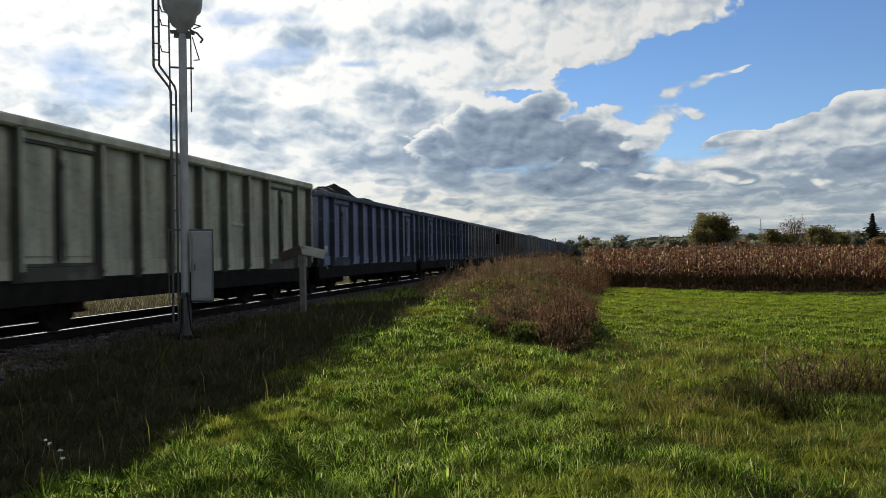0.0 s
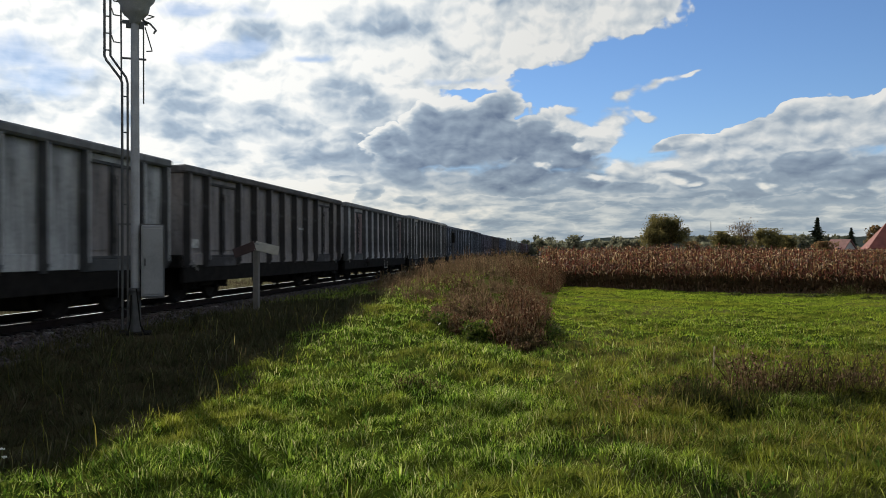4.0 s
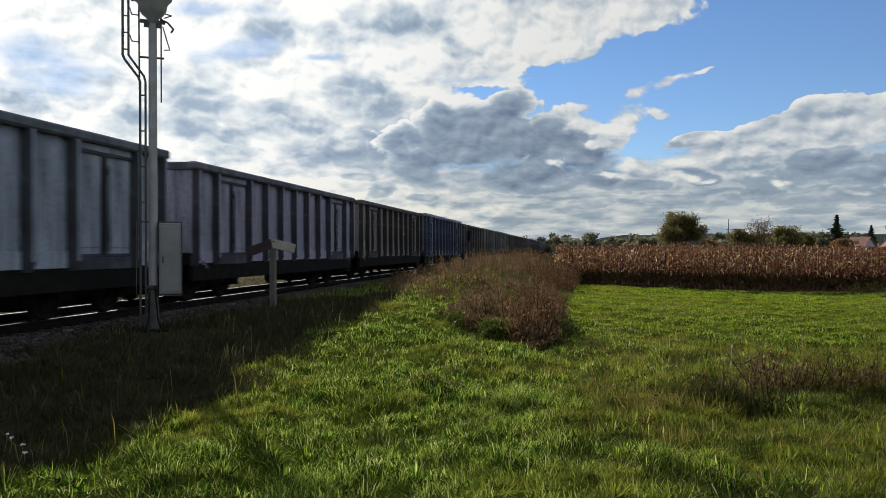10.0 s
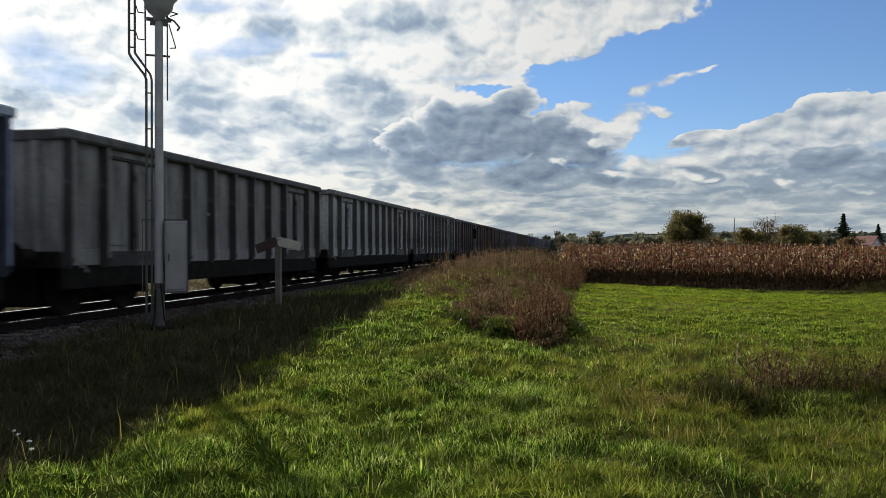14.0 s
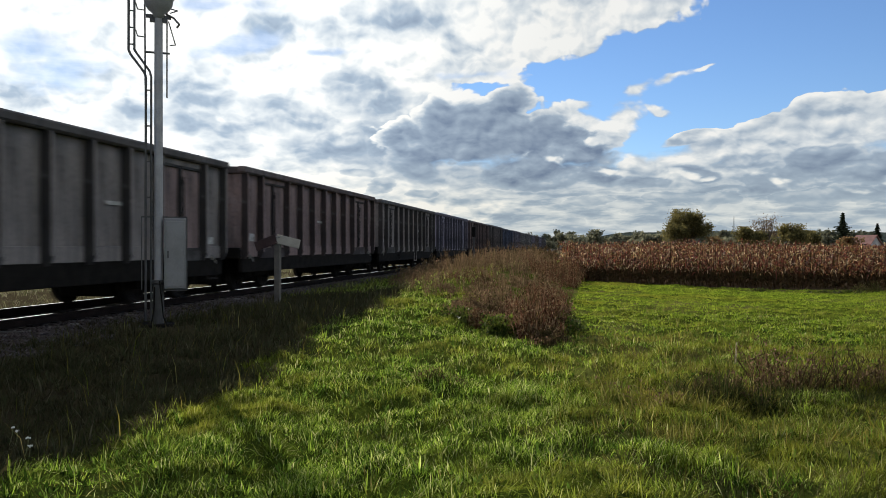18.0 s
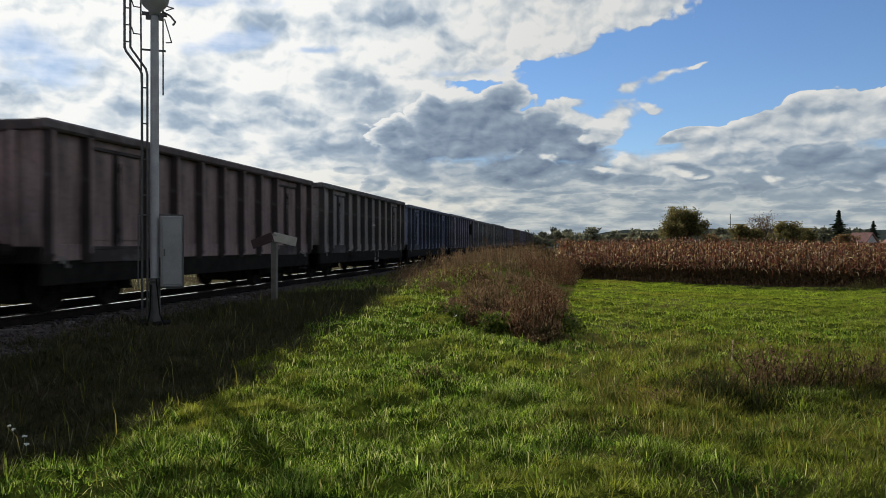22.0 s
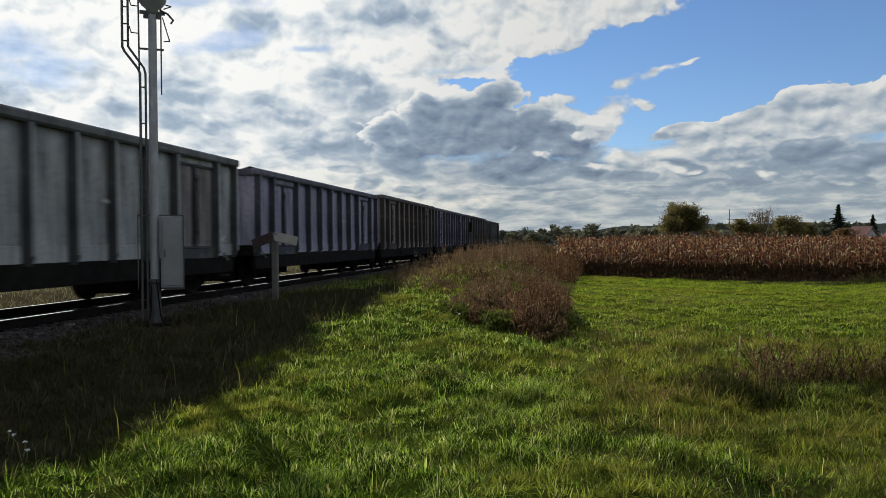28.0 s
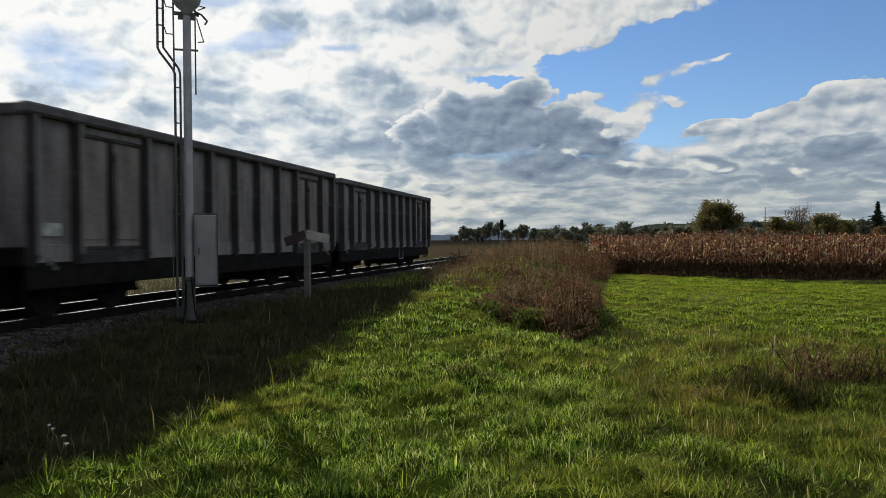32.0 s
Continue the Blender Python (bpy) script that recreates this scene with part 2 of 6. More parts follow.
M_AUTUMN = leafy("autumn_leaf", [(0.22, 0.14, 0.07), (0.29, 0.2, 0.09), (0.17, 0.12, 0.06), (0.25, 0.12, 0.065)], 0.65, 0.55)
M_NEEDLE = leafy("spruce_needle", [(0.055, 0.07, 0.045), (0.08, 0.095, 0.058), (0.042, 0.055, 0.04)], 0.65, 0.35)
# distant foliage, paled and greyed so that its colour holds the haze
M_FARLEAF = leafy("hazed_far_leaf", [(0.16, 0.17, 0.12), (0.21, 0.21, 0.14), (0.26, 0.25, 0.16), (0.14, 0.14, 0.11)], 0.75, 0.6)
M_BARK = plain("bark", (0.08, 0.062, 0.048), 0.9, 0, 0.35, 3, 0.8)
M_FLOWER = plain("white_flower", (0.7, 0.7, 0.62), 0.8, 0, 0.1, 8)
M_PALEDRY = leafy("pale_dry_grass", [(0.07, 0.07, 0.022), (0.14, 0.12, 0.042), (0.07, 0.085, 0.016), (0.26, 0.22, 0.1)], 0.7, 0.35)
M_STRAW = leafy("bleached_straw", [(0.15, 0.14, 0.07), (0.25, 0.23, 0.13), (0.11, 0.13, 0.045), (0.42, 0.38, 0.26), (0.05, 0.06, 0.02)], 0.7, 0.4)
M_STAKE = plain("pale_weathered_wood", (0.62, 0.5, 0.32), 0.9, 0, 0.2, 9)
M_FLOWERSTEM = plain("flower_stem", (0.16, 0.17, 0.06), 0.8, 0, 0.2, 8)
M_ROOF = plain("red_roof_tile", (0.19, 0.06, 0.042), 0.85, 0, 0.25, 1.2)
M_ROOFPINK = plain("weathered_red_roof", (0.27, 0.135, 0.11), 0.85, 0, 0.2, 1.2)
M_PLASTER = plain("pale_plaster", (0.55, 0.52, 0.47), 0.9, 0, 0.12, 0.8)
M_GLASS = plain("window_dark", (0.03, 0.035, 0.04), 0.15, 0, 0.1, 2)
# far woods and hills: aerial haze painted in as grey-green and blue-grey
M_FARWOOD = leafy("hazed_far_wood", [(0.12, 0.135, 0.115), (0.14, 0.155, 0.125), (0.16, 0.17, 0.13)], 0.9, 0.1)
M_HILL = plain("hazed_hill_woods", (0.22, 0.26, 0.29), 0.95, 0, 0.2, 0.01, 0.2)


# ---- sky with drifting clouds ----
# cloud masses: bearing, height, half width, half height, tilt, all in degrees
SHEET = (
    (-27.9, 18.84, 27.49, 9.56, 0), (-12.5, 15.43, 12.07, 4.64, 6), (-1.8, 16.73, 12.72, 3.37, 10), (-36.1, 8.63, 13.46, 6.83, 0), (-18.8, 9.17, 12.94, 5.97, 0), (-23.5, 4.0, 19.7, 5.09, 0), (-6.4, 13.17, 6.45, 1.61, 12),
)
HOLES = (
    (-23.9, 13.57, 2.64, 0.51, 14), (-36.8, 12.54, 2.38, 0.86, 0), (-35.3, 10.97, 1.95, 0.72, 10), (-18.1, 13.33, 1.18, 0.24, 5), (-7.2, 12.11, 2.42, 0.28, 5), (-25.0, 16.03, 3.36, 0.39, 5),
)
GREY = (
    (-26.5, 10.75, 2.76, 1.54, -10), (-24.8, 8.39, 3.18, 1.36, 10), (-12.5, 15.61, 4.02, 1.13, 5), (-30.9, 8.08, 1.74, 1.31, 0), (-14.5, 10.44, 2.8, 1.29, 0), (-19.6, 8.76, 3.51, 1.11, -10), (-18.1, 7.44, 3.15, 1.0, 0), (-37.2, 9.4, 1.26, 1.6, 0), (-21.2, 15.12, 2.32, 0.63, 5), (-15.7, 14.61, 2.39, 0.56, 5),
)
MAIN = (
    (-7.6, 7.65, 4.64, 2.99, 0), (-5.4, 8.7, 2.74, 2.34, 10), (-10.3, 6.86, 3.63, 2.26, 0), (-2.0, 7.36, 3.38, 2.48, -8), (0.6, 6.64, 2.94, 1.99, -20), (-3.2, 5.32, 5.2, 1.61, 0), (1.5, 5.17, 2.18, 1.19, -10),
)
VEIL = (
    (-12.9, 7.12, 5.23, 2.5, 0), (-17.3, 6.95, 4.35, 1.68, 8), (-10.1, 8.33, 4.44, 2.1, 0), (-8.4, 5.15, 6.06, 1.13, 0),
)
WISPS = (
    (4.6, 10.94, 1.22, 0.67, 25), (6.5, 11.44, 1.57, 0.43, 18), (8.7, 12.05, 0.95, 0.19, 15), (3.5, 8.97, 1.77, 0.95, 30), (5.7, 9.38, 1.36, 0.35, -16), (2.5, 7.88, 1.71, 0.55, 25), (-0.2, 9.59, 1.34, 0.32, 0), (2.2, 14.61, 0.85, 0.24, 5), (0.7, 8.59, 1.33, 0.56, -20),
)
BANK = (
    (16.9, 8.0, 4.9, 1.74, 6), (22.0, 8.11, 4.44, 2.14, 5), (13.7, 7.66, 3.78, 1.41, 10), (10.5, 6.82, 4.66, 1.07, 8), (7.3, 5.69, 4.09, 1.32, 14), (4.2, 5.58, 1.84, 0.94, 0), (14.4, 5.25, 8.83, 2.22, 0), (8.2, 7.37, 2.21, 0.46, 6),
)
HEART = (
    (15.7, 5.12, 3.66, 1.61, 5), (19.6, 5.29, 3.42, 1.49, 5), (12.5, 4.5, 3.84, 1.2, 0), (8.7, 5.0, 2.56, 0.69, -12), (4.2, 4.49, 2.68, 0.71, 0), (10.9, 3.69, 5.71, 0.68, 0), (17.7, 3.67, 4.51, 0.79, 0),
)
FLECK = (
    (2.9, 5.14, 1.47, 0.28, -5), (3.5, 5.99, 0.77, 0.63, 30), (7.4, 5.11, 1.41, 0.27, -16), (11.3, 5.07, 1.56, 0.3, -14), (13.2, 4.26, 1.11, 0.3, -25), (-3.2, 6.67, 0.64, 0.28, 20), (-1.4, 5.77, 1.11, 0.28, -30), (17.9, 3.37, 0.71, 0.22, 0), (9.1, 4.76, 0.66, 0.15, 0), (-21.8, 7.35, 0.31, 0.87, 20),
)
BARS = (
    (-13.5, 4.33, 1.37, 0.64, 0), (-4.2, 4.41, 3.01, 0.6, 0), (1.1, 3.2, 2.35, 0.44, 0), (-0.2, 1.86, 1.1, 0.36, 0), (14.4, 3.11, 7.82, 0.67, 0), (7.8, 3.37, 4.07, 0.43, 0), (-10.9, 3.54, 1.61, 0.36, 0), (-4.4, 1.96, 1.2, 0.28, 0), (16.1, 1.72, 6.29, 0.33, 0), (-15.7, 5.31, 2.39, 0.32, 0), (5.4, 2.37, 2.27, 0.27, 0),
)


def cloud_material():
    """Broken cloud seen against the light: thin edges shine, thick bodies are grey, tops are crisp and bases soft."""
    m, nt, out = material("clouds")
    p = node(nt, "VectorMath", {0: place(nt)}, operation="NORMALIZE").outputs[0]
    x, y, z = node(nt, "SeparateXYZ", {0: p}).outputs
    az = math_node(nt, "MULTIPLY", math_node(nt, "ARCTAN2", x, y), 57.2958)
    el = math_node(nt, "MULTIPLY", math_node(nt, "ARCSINE", z), 57.2958)
    angle = node(nt, "CombineXYZ", {0: az, 1: el, 2: 0.0}).outputs[0]
    toward = node(nt, "VectorMath", {0: p, 1: tuple(SUN_DIR)}, operation="DOT_PRODUCT").outputs[1]

    def shifted(vec, d):
        return node(nt, "VectorMath", {0: vec, 1: d}, operation="ADD").outputs[0]

    def times(a, b):
        return math_node(nt, "MULTIPLY", a, b)

    def plus(a, b):
        return math_node(nt, "ADD", a, b)

    def billow(vec):
        """Rounded heads on rounded heads, with creases between them; lower down the rows crowd and flatten."""
        q = node(nt, "SeparateXYZ", {0: vec})
        low = math_node(nt, "LOGARITHM", plus(math_node(nt, "MAXIMUM", times(q.outputs[1], 0.12), -0.8), 1.0), 2.71828)
        flat = node(nt, "CombineXYZ", {0: q.outputs[0], 1: times(low, 16.0), 2: 0.0}).outputs[0]
        curl = noise_tex(nt, flat, 0.5, 3, 0.5, out=1)
        flat = node(nt, "VectorMath", {0: curl, 1: (1.5, 1.1, 0.0), 2: flat}, operation="MULTIPLY_ADD").outputs[0]
        cells = node(nt, "TexVoronoi", {"Vector": scaled(nt, flat, (0.36, 0.7, 1)), "Scale": 1.0, "Detail": 2.5, "Roughness": 0.45, "Lacunarity": 2.15})
        cells.voronoi_dimensions, cells.normalize = "2D", True
        heads = math_node(nt, "SUBTRACT", 0.42, cells.outputs["Distance"])
        soft = noise_tex(nt, scaled(nt, flat, (0.2, 0.5, 1)), 1.0, 4, 0.5)
        return plus(times(heads, 3.2), times(math_node(nt, "SUBTRACT", soft, 0.5), 2.6)), soft

    d0, soft0 = billow(angle)
    d1, soft1 = billow(shifted(angle, (-0.26, 0.42, 0.0)))
    slope = math_node(nt, "SUBTRACT", d1, d0)
    drift = noise_tex(nt, scaled(nt, angle, (0.22, 0.4, 1)), 1.0, 4, 0.55, out=1)
    bent_way = node(nt, "VectorMath", {0: shifted(drift, (-0.5, -0.5, -0.5)), 1: (3.4, 1.5, 0.0), 2: angle}, operation="MULTIPLY_ADD").outputs[0]

    def field(rows, amount, merge=0.12):
        """Over 0 inside the joined ellipses, which the billows push out and in."""
        near = None
        for u, v, ru, rv, turn in rows:
            mp = node(nt, "Mapping", {"Vector": bent_way, "Location": (u, v, 0), "Rotation": (0, 0, radians(turn)),
                                      "Scale": (ru, rv, 1)}, vector_type="TEXTURE")
            r = node(nt, "VectorMath", {0: mp.outputs[0]}, operation="LENGTH").outputs[1]
            near = r if near is None else math_node(nt, "SMOOTH_MIN", near, r, merge)
        return plus(math_node(nt, "SUBTRACT", 1.0, near), times(d0, amount))

    def mask(f, base, crisp=0.1, loose=0.5):
        """Crisp tops and loose bases about the height base."""
        return node(nt, "MapRange", {0: f, 1: 0.0, 2: ranged(nt, el, base - 0.8, base + 0.8, loose, crisp), 3: 0.0, 4: 1.0},
                    interpolation_type="SMOOTHSTEP").outputs[0]

    def over(below, above, cover):
        return node(nt, "Mix", {0: cover, 2: below, 3: above}, data_type="FLOAT").outputs[0]

    # streaks of low cloud towards the horizon
    rows_ = noise_tex(nt, scaled(nt, angle, (0.24, 1.3, 1)), 1.0, 6, 0.58)
    shade = plus(ranged(nt, rows_, 0.36, 0.64, 0.2, 0.58), times(slope, 0.1))
    alpha = ranged(nt, plus(el, times(d0, 0.6)), 6.6, 5.4)
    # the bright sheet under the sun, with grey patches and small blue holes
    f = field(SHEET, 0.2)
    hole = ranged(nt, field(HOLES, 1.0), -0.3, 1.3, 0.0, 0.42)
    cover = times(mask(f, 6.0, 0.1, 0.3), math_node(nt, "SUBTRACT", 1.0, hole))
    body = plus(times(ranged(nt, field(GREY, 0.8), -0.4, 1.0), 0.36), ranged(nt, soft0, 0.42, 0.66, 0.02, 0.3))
    shade = over(shade, plus(body, times(slope, 0.36)), cover)
    alpha = math_node(nt, "MAXIMUM", alpha, cover)
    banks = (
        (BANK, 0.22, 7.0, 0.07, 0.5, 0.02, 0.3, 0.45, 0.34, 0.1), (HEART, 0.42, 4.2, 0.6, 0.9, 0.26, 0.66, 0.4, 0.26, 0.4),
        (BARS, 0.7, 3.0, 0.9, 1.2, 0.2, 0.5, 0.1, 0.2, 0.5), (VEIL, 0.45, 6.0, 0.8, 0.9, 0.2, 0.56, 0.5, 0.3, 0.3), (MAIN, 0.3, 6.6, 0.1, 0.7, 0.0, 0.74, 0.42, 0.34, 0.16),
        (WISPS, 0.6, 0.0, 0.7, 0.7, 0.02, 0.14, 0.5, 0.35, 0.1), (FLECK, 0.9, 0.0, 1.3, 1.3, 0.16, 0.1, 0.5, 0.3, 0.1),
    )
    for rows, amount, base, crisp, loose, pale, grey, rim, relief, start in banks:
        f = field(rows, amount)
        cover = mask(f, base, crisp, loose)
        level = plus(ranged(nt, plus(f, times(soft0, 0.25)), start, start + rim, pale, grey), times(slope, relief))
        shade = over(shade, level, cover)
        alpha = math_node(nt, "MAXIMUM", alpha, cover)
    # unseen broken cloud added overhead and behind; its cover sets the fill light
    beyond = math_node(nt, "MAXIMUM", ranged(nt, math_node(nt, "ABSOLUTE", plus(az, 9.0)), 34, 46), ranged(nt, el, 20, 28))
    wide = noise_tex(nt, scaled(nt, p, (1, 1, 2.2)), 3.0, 7, 0.6)
    cover = times(beyond, ranged(nt, plus(wide, times(d0, 0.06)), 0.475, 0.565))
    shade = over(shade, plus(ranged(nt, wide, 0.5, 0.75, 0.03, 0.3), times(slope, 0.3)), cover)
    alpha = over(alpha, cover, beyond)
    # the gap that lets the sun through
    gap = ranged(nt, toward, math.cos(radians(3.6)), math.cos(radians(1.6)))
    alpha = times(alpha, math_node(nt, "SUBTRACT", 1.0, gap))
    glow = ranged(nt, toward, math.cos(radians(34)), math.cos(radians(9)), 0.0, 1.0)
    shade = math_node(nt, "SUBTRACT", shade, times(glow, 0.1))
    ramp = node(nt, "ValToRGB", {0: shade})
    el_ = ramp.color_ramp.elements
    for pos, c in ((0.0, (0.98, 0.985, 0.96)), (0.2, (0.74, 0.795, 0.83)), (0.5, (0.4, 0.495, 0.605)), (1.0, (0.185, 0.25, 0.365))):
        e = el_[0] if pos == 0.0 else el_[-1] if pos == 1.0 else el_.new(pos)
        e.position, e.color = pos, (*c, 1)
    # the long way through the air near the horizon warms the light
    tone = mixed(nt, ranged(nt, el, 7.0, 2.0), ramp.outputs[0], mixed(nt, 1.0, ramp.outputs[0], (1.0, 0.98, 0.92), "MULTIPLY"))
    power = math_node(nt, "MULTIPLY_ADD", glow, 0.225, 0.67)
    em = node(nt, "Emission", {0: tone, 1: power})
    tr = node(nt, "BsdfTransparent")
    mx = node(nt, "MixShader", {0: alpha})
    nt.links.new(tr.outputs[0], mx.inputs[1])
    nt.links.new(em.outputs[0], mx.inputs[2])
    nt.links.new(mx.outputs[0], out.inputs[0])
    m.cycles.emission_sampling = "NONE"
    return m


def cloud_dome():
    bm = bmesh.new()
    bmesh.ops.create_uvsphere(bm, u_segments=96, v_segments=48, radius=3200)
    bmesh.ops.delete(bm, geom=[v for v in bm.verts if v.co.z < -130], context="VERTS")
    bmesh.ops.reverse_faces(bm, faces=bm.faces)
    me = bpy.data.meshes.new("cloud_layer")
    bm.to_mesh(me)
    bm.free()
    me.polygons.foreach_set("use_smooth", [True] * len(me.polygons))
    me.materials.append(cloud_material())
    return tagged(new("cloud_layer", me), "broken white and grey clouds drifting over blue sky", "clouds", kind="structure")


clouds = cloud_dome()


# ---- mesh helpers ----
def link_mesh(name, me, mat, parent=None, label=""):
    ob = new(name, me)
    if not me.materials:
        me.materials.append(mat)
    elif me.materials[0] != mat:
        ob.material_slots[0].link = "OBJECT"
        ob.material_slots[0].material = mat
    if parent is not None:
        ob.parent = parent
    if label:
        tagged(ob, label)
    return ob


def mesh_of(name, bm):
    me = bpy.data.meshes.new(name)
    bm.to_mesh(me)
    bm.free()
    return me


def part(name, bm, mat, parent, label=""):
    return link_mesh(name, mesh_of(name, bm), mat, parent, label)


def soup(name, verts, faces, mat, parent=None, label="", smooth=False):
    """One mesh from arrays of corners and of triangles or quads."""
    verts, faces = np.asarray(verts, np.float32), np.asarray(faces, np.int32)
    me = bpy.data.meshes.new(name)
    n, k = faces.shape
    me.vertices.add(len(verts))
    me.vertices.foreach_set("co", verts.ravel())
    me.loops.add(n * k)
    me.loops.foreach_set("vertex_index", faces.ravel())
    me.polygons.add(n)
    me.polygons.foreach_set("loop_start", np.arange(0, n * k, k, dtype=np.int32))
    me.polygons.foreach_set("loop_total", np.full(n, k, np.int32))
    if smooth:
        me.polygons.foreach_set("use_smooth", np.ones(n, bool))
    me.update(calc_edges=True)
    return link_mesh(name, me, mat, parent, label)


def box(bm, x0, x1, y0, y1, z0, z1, bevel=0.0):
    r = bmesh.ops.create_cube(bm, size=1.0, matrix=Matrix.Translation(((x0 + x1) / 2, (y0 + y1) / 2, (z0 + z1) / 2))
                              @ Matrix.Diagonal((abs(x1 - x0), abs(y1 - y0), abs(z1 - z0), 1)))
    if bevel:
        es = {e for v in r["verts"] for e in v.link_edges}
        bmesh.ops.bevel(bm, geom=list(es), offset=bevel, segments=1, affect="EDGES")
    return bm


def boxed(*a, bevel=0.0):
    return box(bmesh.new(), *a, bevel=bevel)


def rod(bm, p, q, r, sides=8, r2=None):
    p, q = Vector(p), Vector(q)
    d = q - p
    m = Matrix.Translation((p + q) / 2) @ d.to_track_quat("Z", "Y").to_matrix().to_4x4()
    bmesh.ops.create_cone(bm, cap_ends=True, segments=sides, radius1=r, radius2=r if r2 is None else r2, depth=d.length, matrix=m)
    return bm


def bent(bm, pts, r, sides=7):
    for a, b in zip(pts, pts[1:]):
        rod(bm, a, b, r, sides)
    for a in pts[1:-1]:
        bmesh.ops.create_icosphere(bm, subdivisions=1, radius=r * 1.05, matrix=Matrix.Translation(a))
    return bm


def lathe(bm, rings, sides=24, m=Matrix()):
    """A turned body from (radius, height) rings about z."""
    prev = None
    first = None
    for r, z in rings:
        ring = [bm.verts.new(m @ Vector((r * math.cos(a), r * math.sin(a), z))) for a in np.linspace(0, 2 * math.pi, sides, endpoint=False)]
        if prev:
            for i in range(sides):
                bm.faces.new((prev[i], prev[(i + 1) % sides], ring[(i + 1) % sides], ring[i]))
        else:
            first = ring
        prev = ring
    bm.faces.new(list(reversed(first)))
    bm.faces.new(prev)
    return bm


def smoothstep(a, b, v):
    t = np.clip((v - a) / (b - a), 0, 1)
    return t * t * (3 - 2 * t)


# ---- ground ----
TRACK_X, RAIL_Z = -9.63, 0.42


def ground_z(x, y):
    x, y = np.asarray(x, float), np.asarray(y, float)
    z = 0.66 * smoothstep(7.5, 25, y) * np.exp(-((x + 3.7) / 1.9) ** 2) * (1 - 0.4 * smoothstep(60, 110, y))
    z = z + 0.18 * smoothstep(-4.2, -6.6, x)
    z = z - 0.25 * smoothstep(14, 36, y) * smoothstep(-2.5, 0.5, x)
    z = z - 0.35 * smoothstep(-11.6, -14.0, x) * smoothstep(-16, -13, x) - 0.1 * smoothstep(-14, -20, x)
    near = np.exp(-((np.abs(x) + np.abs(y)) / 60) ** 2)
    z = z + near * (0.05 * np.sin(1.7 * x + 0.6 * y) * np.cos(1.3 * y - 0.4 * x) + 0.055 * np.sin(4.1 * x + 1.1 + np.sin(2.2 * y)) * np.sin(3.7 * y + np.sin(1.9 * x))
                + 0.045 * np.sin(9.3 * x + 2.0 * np.sin(3.1 * y)) * np.sin(8.7 * y + 1.5 * np.sin(2.7 * x)))
    return z


def grid_axis(lo, hi, fine_lo, fine_hi, step, growth=1.16):
    vals = list(np.arange(fine_lo, fine_hi, step))
    v, s = fine_hi, step
    while v < hi:
        vals.append(v)
        s *= growth
        v += s
    vals.append(hi)
    v, s = fine_lo, step
    while v > lo:
        s *= growth
        v -= s
        vals.append(max(v, lo))
    return np.unique(np.round(vals, 3))


def ground():
    xs = grid_axis(-3000, 3000, -8, 8, 0.15)
    ys = grid_axis(-2000, 3000, 2, 20, 0.15, 1.07)
    X, Y = np.meshgrid(xs, ys, indexing="ij")
    Z = ground_z(X, Y)
    n, m = X.shape
    v = np.stack([X, Y, Z], -1).reshape(-1, 3)
    i = np.arange(n * m).reshape(n, m)
    f = np.stack([i[:-1, :-1], i[1:, :-1], i[1:, 1:], i[:-1, 1:]], -1).reshape(-1, 4)
    ob = soup("ground", v, f, M_GROUND, smooth=True)
    tagged(ob, "grassy meadow soil with dry patches reaching the horizon", "ground", kind="structure")


ground()


